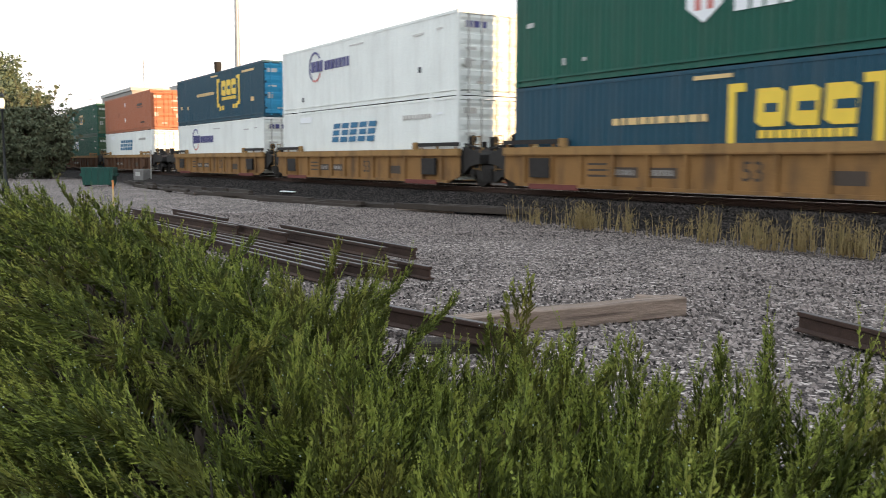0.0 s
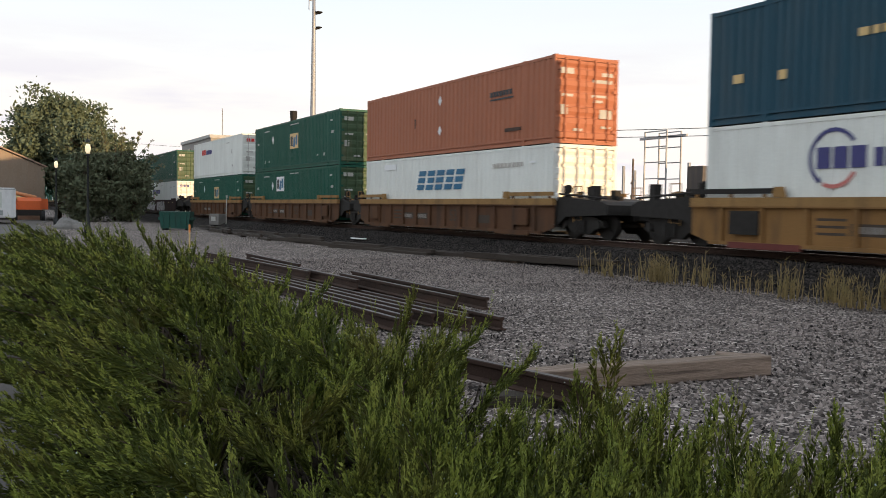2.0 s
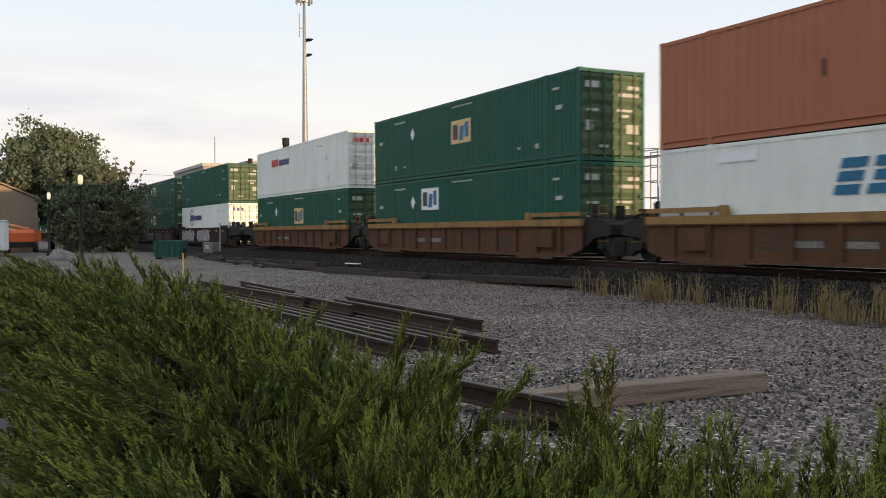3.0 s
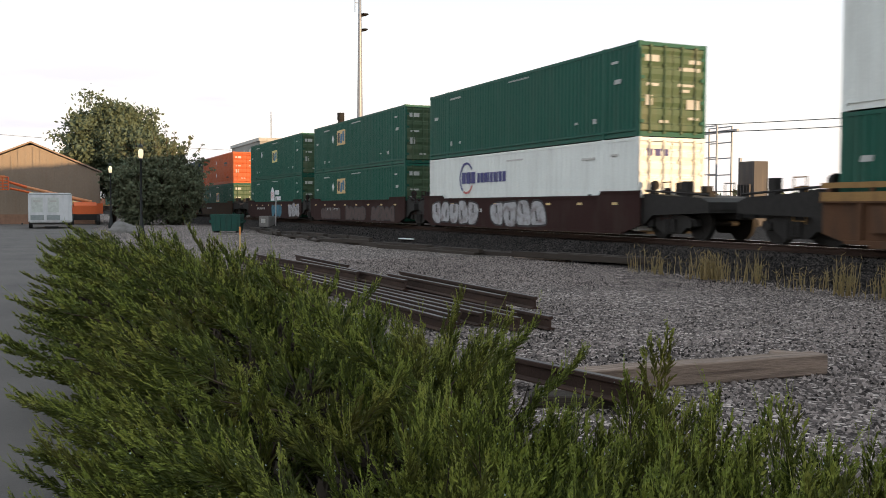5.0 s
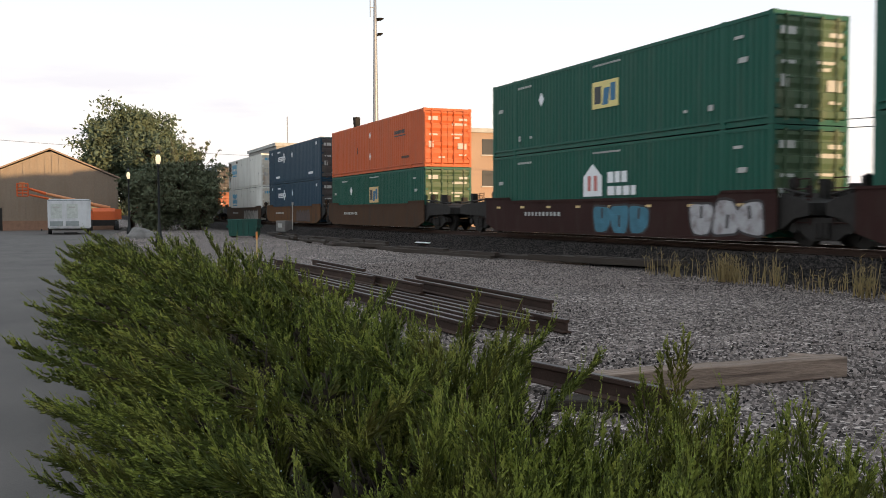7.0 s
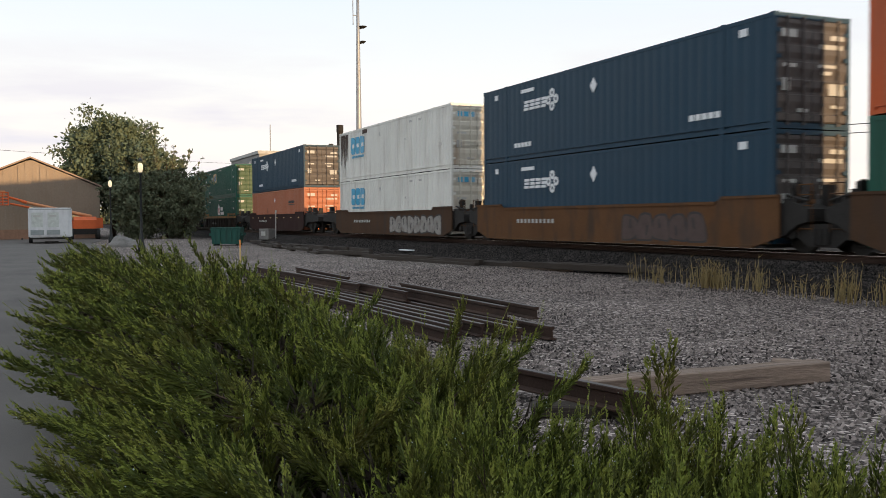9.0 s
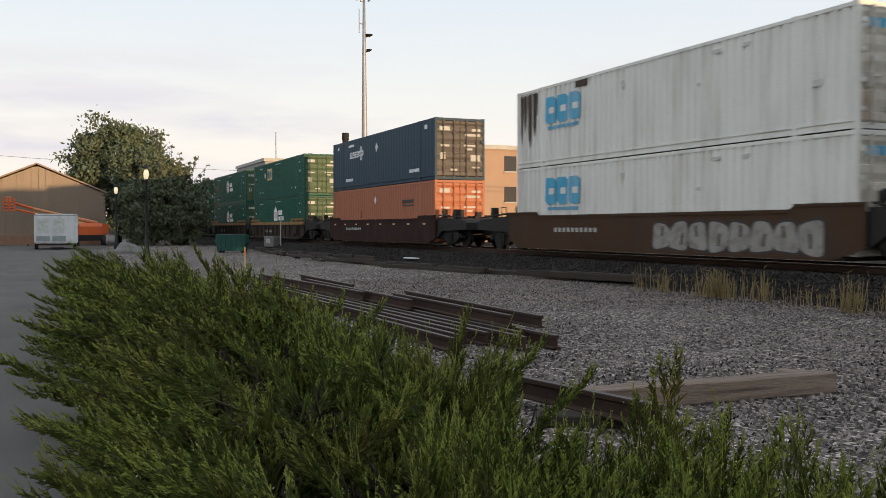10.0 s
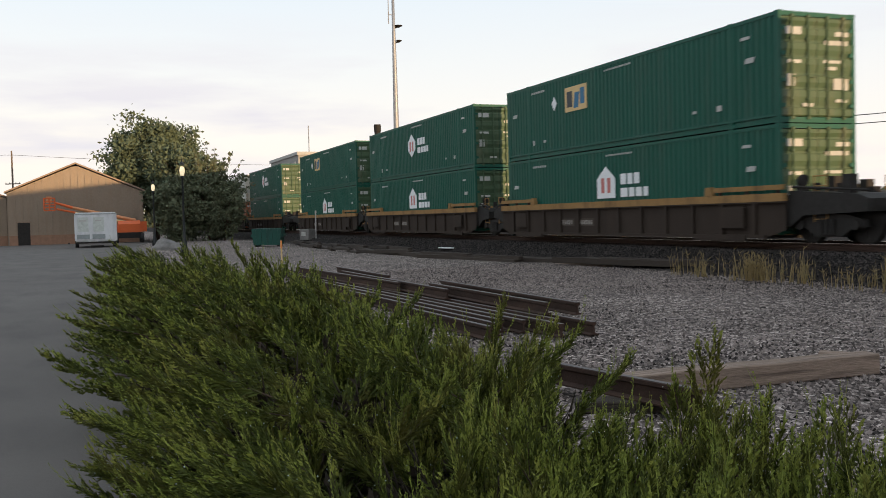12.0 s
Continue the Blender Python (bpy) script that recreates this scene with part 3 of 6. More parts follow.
def logo_slant(c):
    decal(c, "logo_mark", strokes(5.7, 1.46, 0.80, 5, 0.66, 0.19, 0.26), M_BLUEV, "slanted blue sign stripe")
    decal(c, "marking", blocks(12.2, 2.2, 0.16, [0.2] * 8, 0.07), M_GALV, joined=True)
    decal(c, "marking", [bar(14.7, 2.3, 0.4, 0.07), bar(2.2, 2.4, 1.3, 0.25)], M_DECAL)


def logo_bracket(c, m=M_YELLOW):
    decal(c, "logo_bracket", [[(8.5, 0.83), (8.95, 0.83), (8.95, 1.02), (8.72, 1.02), (8.72, 2.26), (9.0, 2.26), (9.0, 2.46), (8.5, 2.46)],
                              [(12.5, 0.83), (12.05, 0.83), (12.05, 1.02), (12.28, 1.02), (12.28, 2.26), (12.0, 2.26), (12.0, 2.46), (12.5, 2.46)]], m, "yellow bracket sign")
    decal(c, "logo_mark", [[(9.3 + 0.9 * i, 1.55), (9.5 + 0.9 * i, 1.44), (10.05 + 0.9 * i, 1.44), (10.1 + 0.9 * i, 2.2), (9.9 + 0.9 * i, 2.3), (9.34 + 0.9 * i, 2.3)] for i in range(3)], m)
    decal(c, "logo_mark", [bar(9.55 + 0.9 * i, 1.76, 0.36 + 0.08 * i, 0.2) for i in range(3)], M_TEAL, lift=0.006)
    decal(c, "logo_mark", blocks(9.4, 1.18, 0.18, [0.18] * 10, 0.07), m, joined=True)
    decal(c, "logo_mark", [bar(8.95, 0.62, 0.26, 0.24), bar(9.4, 0.62, 0.3, 0.26), bar(11.3, 0.66, 0.3, 0.24), bar(11.75, 0.66, 0.3, 0.24)], m)
    decal(c, "marking", blocks(4.5, 1.62, 0.18, [0.26, 0.16, 0.36, 0.26, 0.2, 0.3, 0.26, 0.25, 0.3, 0.2], 0.09), M_TAN, joined=True)
    decal(c, "marking", [bar(0.85, 1.0, 0.32, 0.22), bar(2.3, 0.95, 0.24, 0.22), bar(14.3, 0.9, 0.45, 0.22), bar(7.4, 2.62, 1.2, 0.1), bar(12.9, 2.5, 1.9, 0.12)], M_TAN)


def logo_cyan(c):
    decal(c, "logo_mark", [[(2.15 + 0.8 * i, 1.62), (2.35 + 0.8 * i, 1.5), (2.86 + 0.8 * i, 1.5), (2.9 + 0.8 * i, 2.35), (2.7 + 0.8 * i, 2.46), (2.2 + 0.8 * i, 2.46)] for i in range(3)], M_CYAN, "faded cyan sign")
    decal(c, "logo_mark", [bar(2.42 + 0.8 * i, 1.86, 0.36, 0.22) for i in range(3)], M_OLDWHITE, lift=0.006)
    decal(c, "logo_mark", blocks(2.35, 1.28, 0.12, [0.14] * 10, 0.07), M_CYAN, joined=True)
    decal(c, "marking", [bar(6.9, 2.2, 0.16, 0.2), bar(11.2, 2.5, 0.35, 0.1), bar(12.4, 2.5, 0.3, 0.1), bar(14.8, 1.1, 0.3, 0.16), bar(10.6, 1.7, 0.1, 0.1)], M_GALV)


def logo_cyan_stained(c):
    logo_cyan(c)
    for x, w, z in ((0.30, 0.13, 0.95), (0.52, 0.20, 1.35), (0.85, 0.26, 0.75), (1.22, 0.22, 1.15), (1.5, 0.10, 1.9)):
        decal(c, "stain", [[(x, 2.72), (x + w, 2.74), (x + 0.9 * w, z + 0.5), (x + 0.55 * w, z), (x + 0.2 * w, z + 0.35)]], M_RUSTSTREAK, "black rust run")
    decal(c, "stain", [bar(4.2, 2.56, 0.75, 0.22)], M_RUSTSTREAK)


def logo_flower(c):
    decal(c, "logo_mark", strokes(3.35, 1.80, 0.36, 4, 0.34, 0.08, 0.05), M_DECAL, "white sign stripe")
    for dx, dz in ((0, 0.24), (0, -0.24), (0.26, 0), (-0.26, 0)):
        decal(c, "logo_petal", ring(5.4 + dx, 2.0 + dz, 0.17, 0.10, 0, 360, 8), M_DECAL, "white petal of the emblem", joined=True)
    decal(c, "placard", [diamond(8.05, 2.14, 0.26)], M_DECAL)
    decal(c, "marking", [bar(3.15, 2.48, 0.95, 0.13), bar(1.0, 2.45, 0.24, 0.2), bar(14.9, 2.45, 0.3, 0.2)], M_DECAL)
    decal(c, "marking", blocks(2.6, 0.46, 0.17, [0.2] * 5, 0.07) + blocks(12.9, 0.46, 0.17, [0.2] * 5, 0.07), M_DECAL, joined=True)


def logo_plain_orange(c):
    decal(c, "marking", blocks(11.9, 1.88, 0.18, [0.17] * 7, 0.06), M_DARKV, joined=True)
    decal(c, "marking", [bar(11.9, 1.74, 1.65, 0.06)], M_DARKV)
    decal(c, "placard", [diamond(7.8, 2.16, 0.2), diamond(7.8, 0.94, 0.2)], M_DECAL)
    decal(c, "marking", [bar(5.4, 1.2, 0.10, 0.4), bar(13.0, 0.55, 1.1, 0.12)], M_RUSTSTREAK)


def logo_red_small(c):
    decal(c, "logo_mark", blocks(3.2, 1.85, 0.42, [0.4, 0.36, 0.4], 0.08), M_REDV)
    decal(c, "logo_mark", blocks(4.75, 1.85, 0.34, [0.18, 0.24, 0.26, 0.1, 0.22, 0.2, 0.24], 0.07), M_PURPLE)
    decal(c, "marking", [bar(13.0, 1.6, 0.14, 0.3), bar(11.5, 2.4, 0.9, 0.07), bar(13.2, 0.6, 0.2, 0.2)], M_GALV)


def door_marks(c, m, big=None):
    """Small plates and lettering bars on the door end."""
    x = CL - 0.010
    for y, z, w, h in ((-1.05, 2.30, 0.52, 0.20), (0.62, 2.30, 0.45, 0.12), (0.25, 2.06, 0.8, 0.12), (-1.02, 0.95, 0.26, 0.32), (-1.0, 1.55, 0.45, 0.09), (0.55, 0.88, 0.5, 0.3), (0.3, 1.40, 0.35, 0.09), (-0.5, 0.42, 0.35, 0.09), (0.2, 1.58, 0.6, 0.08), (0.62, 0.55, 0.4, 0.08)):
        part("door_marking", box(bmesh.new(), x - 0.03, x + 0.006, y, y + w, z, z + h), m, c)
    if big:
        for i in range(3):
            y = -0.95 + 0.30 * i
            part("door_sign", box(bmesh.new(), x - 0.03, x + 0.012, y, y + 0.22, 2.32, 2.54), big, c)


def container(kind, words, mark, marks_m=M_DECAL, big=None):
    p, f, dm, depth, pitch, look_words = KINDS[kind]
    shell, doors = shell_meshes(kind, p, f, dm, depth, pitch)
    c = thing("shipping_container", look_words + " container " + words, "container", "containers on the train")
    for name, me in shell:
        new(name, me).parent = c
    for leaf, subs in doors:
        door = new("door", leaf)
        door.parent = c
        for name, me in subs:
            new(name, me).parent = door
    if mark:
        mark(c)
    door_marks(c, marks_m, big)
    return c


# ---------------------------------------------------------------- well cars
WHEEL_R = 0.4826


def wheelset():
    bm = bmesh.new()
    tube(bm, (0, -0.98, 0), (0, 0.98, 0), 0.075, n=8)
    for s in (-1, 1):
        y = s * 0.755
        tube(bm, (0, y - 0.065, 0), (0, y + 0.065, 0), WHEEL_R - 0.004, n=24)
        tube(bm, (0, y - s * 0.065 - 0.015, 0), (0, y - s * 0.065 + 0.015, 0), WHEEL_R + 0.022, n=24)
        for i in range(4):
            m = pose(0, y, 0, 0, 90 * i, 0)
            box(bm, 0.14, 0.33, s * 0.066 - 0.012, s * 0.066 + 0.012, -0.05, 0.05, m)
    return mesh_of("wheelset", bm, M_STEEL)


WHEELSET = wheelset()


def side_frame():
    bm = bmesh.new()
    pts = [(-1.15, 0.42), (-1.1, 0.60), (-0.55, 0.74), (0.55, 0.74), (1.1, 0.60), (1.15, 0.42), (0.75, 0.40), (0.42, 0.18), (-0.42, 0.18), (-0.75, 0.40)]
    prism(bm, pts, -0.09, 0.09)
    for s in (-1, 1):
        tube(bm, (s * 0.89, -0.16, WHEEL_R), (s * 0.89, 0.10, WHEEL_R), 0.13, n=10)
    for x in (-0.18, 0.0, 0.18):
        tube(bm, (x, -0.13, 0.24), (x, -0.13, 0.62), 0.07, n=8)
    return mesh_of("side_frame", bm, M_STEEL)


SIDE_FRAME = side_frame()
WHEELS = []


def truck(x, parent):
    t = new("truck", mesh_of("truck", box(box(bmesh.new(), -0.22, 0.22, -1.0, 1.0, 0.42, 0.68), -0.3, 0.3, -0.25, 0.25, 0.68, 0.86), M_STEEL))
    t.parent, t.location.x = parent, x
    for y in (-1.06, 1.06):
        s = new("side_frame", SIDE_FRAME)
        s.parent, s.matrix_basis = t, pose(0, y, 0, 0, 0, 0 if y < 0 else 180)
    for wx in (-0.89, 0.89):
        w = new("wheelset", WHEELSET)
        w.parent = t
        WHEELS.append((w, wx))


def text_part(parent, body, x, z, size, m, y):
    cu = bpy.data.curves.new("lettering", "FONT")
    cu.body, cu.size, cu.extrude = body, size, 0.004
    tmp = bpy.data.objects.new("lettering", cu)
    scene.collection.objects.link(tmp)
    me = bpy.data.meshes.new_from_object(tmp.evaluated_get(bpy.context.evaluated_depsgraph_get()))
    bpy.data.objects.remove(tmp)
    me.materials.append(m)
    ob = new("lettering", me)
    ob.parent, ob.matrix_basis = parent, pose(x, y, z, 90, 0, 0)


SILL_Y = 1.43


def well_car(style, body_m, chord_m, words, left_gap, right_gap, dark_ends):
    """One well unit; x=0 is the middle of its container, z=0 the rail top."""
    c = thing("well_car", words, "rail car", "well cars of the train")
    H = 8.42
    for s in (-1, 1):
        y = s * SILL_Y
        o, i = (y - 0.05, y + 0.03) if s < 0 else (y - 0.03, y + 0.05)
        bm = bmesh.new()
        if style == "stake":
            prism(bm, [(-H, 0.35), (-H + 0.7, 0.16), (H - 0.7, 0.16), (H, 0.35), (H, 1.1), (-H, 1.1)], y - 0.012, y + 0.012)
        else:
            prism(bm, [(-H, 0.40), (-H + 0.9, 0.14), (H - 0.9, 0.14), (H, 0.40), (H, 1.44), (H - 2.1, 1.44), (H - 2.3, 1.32), (-H + 2.3, 1.32), (-H + 2.1, 1.44), (-H, 1.44)], y - 0.02, y + 0.02)
        part("side_sill", bm, body_m, c)
        bm = bmesh.new()
        if style == "stake":
            box(bm, -H, H, o - 0.05, i + 0.02, 1.10, 1.31)
            part("top_chord", bm, chord_m, c)
            bm = bmesh.new()
            a, b = (y - 0.10, y - 0.013) if s < 0 else (y + 0.013, y + 0.10)
            box(bm, -H + 0.7, H - 0.7, a, b, 0.13, 0.22)
            part("bottom_chord", bm, body_m, c)
            n = 12
            for k in range(n):
                x = -7.3 + k * 14.6 / (n - 1)
                bm = bmesh.new()
                box(bm, x - 0.06, x + 0.06, a + (0 if s < 0 else 0.0), b, 0.22, 1.10)
                part("stake", bm, body_m, c)
            part("chord_lip", box(bmesh.new(), -H, H, o - 0.065, i + 0.02, 1.06, 1.096), body_m, c)
            a0, b0 = min(a, b), max(a, b)
            for e in (-1, 1):
                x = e * 5.45
                bm = bmesh.new()
                prism(bm, [(x - 0.17, 1.314), (x + 0.17, 1.314), (x + 0.10, 1.56), (x - 0.13, 1.56)], a0 - 0.02, b0 + 0.02)
                part("guide_lug", bm, chord_m, c)
                x0, x1 = sorted((e * 5.65, e * 8.4))
                part("end_rail", box(bmesh.new(), x0, x1, a0, b0, 1.40, 1.53), M_STEEL if dark_ends else chord_m, c)
                for x in (5.9, 7.0, 8.2):
                    part("end_rail_post", box(bmesh.new(), e * x - 0.05, e * x + 0.05, a0 + 0.02, b0 - 0.02, 1.314, 1.396), body_m, c)
                x0, x1 = sorted((e * 6.0, e * 6.95))
                part("equipment_box", box(bmesh.new(), x0, x1, a0 - 0.05, b0 - 0.05 if s < 0 else b0 + 0.05, 0.40, 0.98), M_STEEL if dark_ends else body_m, c)
                x0, x1 = sorted((e * 4.75, e * 7.0))
                part("jacking_pad", box(bmesh.new(), x0, x1, a0 - 0.03, b0 - 0.03, 0.06, 0.21), M_PAD if dark_ends else body_m, c)
        else:
            box(bm, -H + 2.3, H - 2.3, o, i, 1.25, 1.34)
            box(bm, -H, -H + 2.1, o, i, 1.40, 1.47), box(bm, H - 2.1, H, o, i, 1.40, 1.47)
            part("top_chord", bm, body_m, c)
            bm = bmesh.new()
            box(bm, -H + 0.9, H - 0.9, o, i, 0.12, 0.20)
            part("bottom_chord", bm, body_m, c)
    for x in (-7.6, -5.9, -2.2, 2.2, 5.9, 7.6):
        part("cross_bearer", box(bmesh.new(), x - 0.25, x + 0.25, -1.40, 1.40, 0.12, 0.187), M_STEEL, c)
    for s, gap in ((-1, left_gap), (1, right_gap)):
        end = 8.075 + gap / 2 - (0.25 if gap < 5 else 0.55)
        x0, x1 = sorted((s * 8.25, s * end))
        bm = bmesh.new()                                    # end platform over the truck
        box(bm, x0, x1, -1.15, 1.15, 0.88, 1.06)
        box(bm, x0, x1, -0.3, 0.3, 0.62, 0.88)
        a, b = sorted((s * 8.22, s * 8.42))
        box(bm, a, b, -1.40, 1.40, 0.45, 1.25)
        part("end_platform", bm, M_STEEL, c)
        if abs(end) > 8.6:
            bm = bmesh.new()                                # sloping end sill over the truck
            prism(bm, [(s * 8.425, 0.42), (s * 8.425, 1.36), (s * (abs(end) - 0.35), 1.22), (s * (abs(end) - 0.02), 1.10), (s * (abs(end) - 0.02), 0.80), (s * 8.9, 0.72)], -1.33, 1.33)
            part("end_sill", bm, M_STEEL, c)
        bm = bmesh.new()                                    # brake stand
        box(bm, s * 8.52 - 0.05, s * 8.52 + 0.05, -1.10, -0.95, 1.37, 1.72)
        tube(bm, (s * 8.52 + 0.06, -1.03, 1.62), (s * 8.52 + 0.12, -1.03, 1.62), 0.15, n=12)
        part("brake_stand", bm, M_STEEL, c)
        for j in range(3 if gap < 5 else 6):                # valves, levers and pipes on the end deck
            x = s * (8.75 + (0.24 if gap < 5 else 0.30) * j)
            y, w, hh = -1.15 + 0.37 * (j * 2 % 5), 0.07 + 0.03 * (j % 3), 0.10 + 0.10 * (j * 3 % 4)
            part("brake_gear", box(bmesh.new(), x - w, x + w, y - 0.12, y + 0.12, 1.10, 1.30 + hh), M_STEEL, c)
        part("pipe", tube(bmesh.new(), (s * 8.45, -1.25, 1.46), (s * (abs(end) - 0.1), -1.25, 1.30), 0.035, n=6), M_STEEL, c)
        for y in (-1.2, 1.2):
            bm = bmesh.new()                                # grab irons and ladder
            xx = s * (8.35 + min(gap, 5) * 0.16)
            for dx in (0, 0.42):
                tube(bm, (xx + s * dx, y, 0.55), (xx + s * dx, y, 1.72), 0.018, n=5)
            for z in (0.62, 0.9, 1.18, 1.45, 1.7):
                tube(bm, (xx, y, z), (xx + s * 0.42, y, z), 0.016, n=5)
            part("ladder", bm, chord_m, c)
        bm = bmesh.new()                                    # brake gear on the deck
        tube(bm, (s * 8.6, -0.55, 1.05), (s * 8.6, -0.55, 1.55), 0.09, n=8)
        part("air_reservoir", bm, M_STEEL, c)
        part("brake_box", box(bmesh.new(), s * 8.75 - 0.12, s * 8.75 + 0.12, 0.1, 0.6, 1.064, 1.42), M_STEEL, c)
        part("deck_hose", tube(bmesh.new(), (s * 8.5, -0.9, 1.07), (s * 9.0, -0.9, 1.3), 0.06, n=6), chord_m, c)
        if gap > 5:
            bm = bmesh.new()
            box(bm, min(s * end, s * (end + 0.62)), max(s * end, s * (end + 0.62)), -0.13, 0.13, 0.66, 0.90)
            part("coupler", bm, M_STEEL, c)
            truck(s * 9.55, c)
    if left_gap < 5:
        truck(-8.075 - left_gap / 2, c)
    return c


def car_marks(c, style, seed, graffiti=(), number=False, yflash=False):
    y = -SILL_Y - (0.012 if style == "stake" else 0.02)

    def flat(name, polys, m, lift=0.004, label=""):
        bm = bmesh.new()
        for p in polys:
            prism(bm, p, y - lift, y + 0.004)
        return part(name, bm, m, c, label)
    rnd = random.Random(seed)
    if number:
        text_part(c, "53", 1.0, 0.44, 0.66, M_CARMARK, y - 0.005)
        flat("marking", [bar(3.2, 0.40, 1.0, 0.30)], M_CARMARK)
        for z in (0.46, 0.62, 0.78):
            flat("marking", [bar(-4.4, z, 0.8, 0.06)], M_CARMARK)
    if style == "plate":
        tagged(flat("marking", blocks(-5.0, 0.74, 0.15, [0.15] * 10, 0.13), M_MARK_DULL), kind="stuff")
    else:
        flat("number_plate", [bar(-3.5, 0.46, 1.1, 0.27), bar(-2.1, 0.46, 1.1, 0.27)], M_CARMARK)
        tagged(flat("marking", blocks(-3.42, 0.52, 0.15, [0.1] * 6, 0.06) + blocks(-2.02, 0.52, 0.15, [0.1] * 6, 0.06), M_SPRAY_GREY, 0.008), kind="stuff")
    if yflash:
        for k in range(8):
            flat("reflector", [bar(-7.4 + k * 2.05, 1.03, 0.30, 0.08)], M_TAN)
    for x, w, h, m in graffiti:                              # fat sprayed bubbles with dark rims, no letters
        n = max(2, round(w / (h * 0.95)))
        for k in range(n):
            cx, cz = x + (k + 0.5) * w / n, 0.16 + h * 0.52
            rx, rz, ph = 0.56 * w / n, h * rnd.uniform(0.46, 0.54), rnd.uniform(-0.5, 0.5)

            def blob(f):
                out = []
                for i in range(20):
                    u = 2 * math.pi * i / 20
                    cu, su = math.cos(u), math.sin(u)
                    q = f * (1 + 0.10 * math.sin(3 * u + ph * 9))
                    px, pz = q * rx * abs(cu) ** 0.6 * (1 if cu > 0 else -1), q * rz * abs(su) ** 0.6 * (1 if su > 0 else -1)
                    out.append((cx + px + 0.25 * ph * pz, cz + pz))
                return out
            flat("graffiti", [blob(1.0)], M_SPRAY_DARK, 0.004 + 0.001 * (k % 2), "dark sprayed rim")
            flat("graffiti", [blob(0.86)], m, 0.008 + 0.001 * (k % 2), "sprayed bubble shape")
            flat("graffiti", [bar(cx - 0.07 * rx + 0.2 * ph, cz - 0.5 * rz * (k % 2), 0.12 * rx + 0.03, 0.7 * rz, 0.2 * ph)], M_SPRAY_DARK, 0.012)


M_CARMARK = mat("black_stencil", (0.06, 0.045, 0.035), 0.8, var=0.2, bump=0)
M_SPRAY = mat("silver_spray", (0.36, 0.35, 0.36), 0.6, var=0.3, bump=0, dirt=(0.10, 0.06, 0.05), dirt_amount=0.9, dirt_stretch=(1.5, 1, 1.5))
M_SPRAY_DARK = mat("black_spray", (0.04, 0.035, 0.035), 0.7, var=0.3, bump=0)
M_SPRAY_FAINT = mat("faded_spray", (0.085, 0.058, 0.052), 0.8, var=0.3, bump=0)
M_SPRAY_GREY = mat("grey_spray", (0.27, 0.25, 0.23), 0.7, var=0.3, bump=0, dirt=(0.12, 0.08, 0.06), dirt_amount=0.7, dirt_stretch=(1.5, 1, 1.5))
M_SPRAY_BLUE = mat("blue_spray", (0.05, 0.16, 0.22), 0.7, var=0.4, bump=0)

SPEED = 21.8
# place of each unit's leading container end along the line at the start, from the head of the train
UNITS = [
    # first three units never come into view, added to keep sun off the yard
    (50.9, ("green", "added out of view to shade the yard", None), ("white", "added out of view to shade the yard", logo_ring), "stake", "yellow"),
    (31.4, ("white", "added out of view to shade the yard", logo_slant), ("green", "added out of view to shade the yard", logo_square), "stake", "yellow"),
    (11.9, ("green", "added out of view to shade the yard", logo_square), ("teal", "added out of view to shade the yard", logo_bracket), "stake", "yellow"),
    (-7.6, ("green", "with a white six-sided sign", logo_hex), ("teal", "with a yellow bracket sign", logo_bracket), "stake", "yellow"),
    (-27.1, ("white", "with a violet ring sign", logo_ring), ("white", "with slanted blue sign strokes", logo_slant), "stake", "yellow"),
    (-46.0, ("teal", "with blue doors and bracket sign", logo_bracket), ("white", "with a violet ring sign", logo_ring), "stake", "yellow"),
    (-69.3, ("orange", "with white placards", logo_plain_orange), ("white", "with slanted blue sign strokes", logo_slant), "stake", "tan"),
    (-89.2, ("green", "with a tan square sign", logo_square), ("green", "with a pale square sign", logo_square_pale), "stake", "tan"),
    (-108.8, ("white", "with a small red and violet sign", logo_red_small), ("green", "with a square sign", logo_square), "stake", "tan"),
    (-132.7, ("green", "with small white markings", small_marks), ("white", "with a violet ring sign", logo_ring), "plate", "brown"),
    (-152.0, ("green", "with a tan square sign", logo_square_fore), ("green", "with a tan square sign", logo_square_fore), "plate", "brown"),
    (-171.3, ("green", "with a yellow square sign", logo_square_yellow), ("green", "with a white house-shaped sign", logo_house), "plate", "brown"),
    (-195.2, ("red", "with white placards", logo_plain_orange), ("green", "with a square sign", logo_square), "plate", "rust"),
    (-214.2, ("navy", "with a four-petal emblem", logo_flower), ("navy", "with a four-petal emblem", logo_flower), "plate", "orange"),
    (-233.6, ("oldwhite", "with cyan sign and black rust runs", logo_cyan_stained), ("oldwhite", "with a faded cyan sign", logo_cyan), "plate", "rust"),
    (-257.8, ("navy", "with a four-petal emblem", logo_flower), ("orange", "with a dark sign line", logo_plain_orange), "plate", "brown"),
    (-280.9, ("green", "with a tan square sign", logo_square_fore), ("green", "with a white house-shaped sign", logo_house), "stake", "dark"),
    (-300.6, ("green", "with a white six-sided sign", logo_hex), ("green", "with a white house-shaped sign", logo_house), "stake", "dark"),
    (-319.9, ("green", "with a tan square sign", logo_square_fore), ("green", "with a white house-shaped sign", logo_house), "stake", "dark"),
    (-343.8, ("green", "with a white six-sided sign", logo_hex), ("green", "with small white markings", small_marks), "stake", "dark"),
    (-363.2, ("oldwhite", "with small markings", None), ("orange", "with a dark sign line", logo_plain_orange), "stake", "dark"),
]
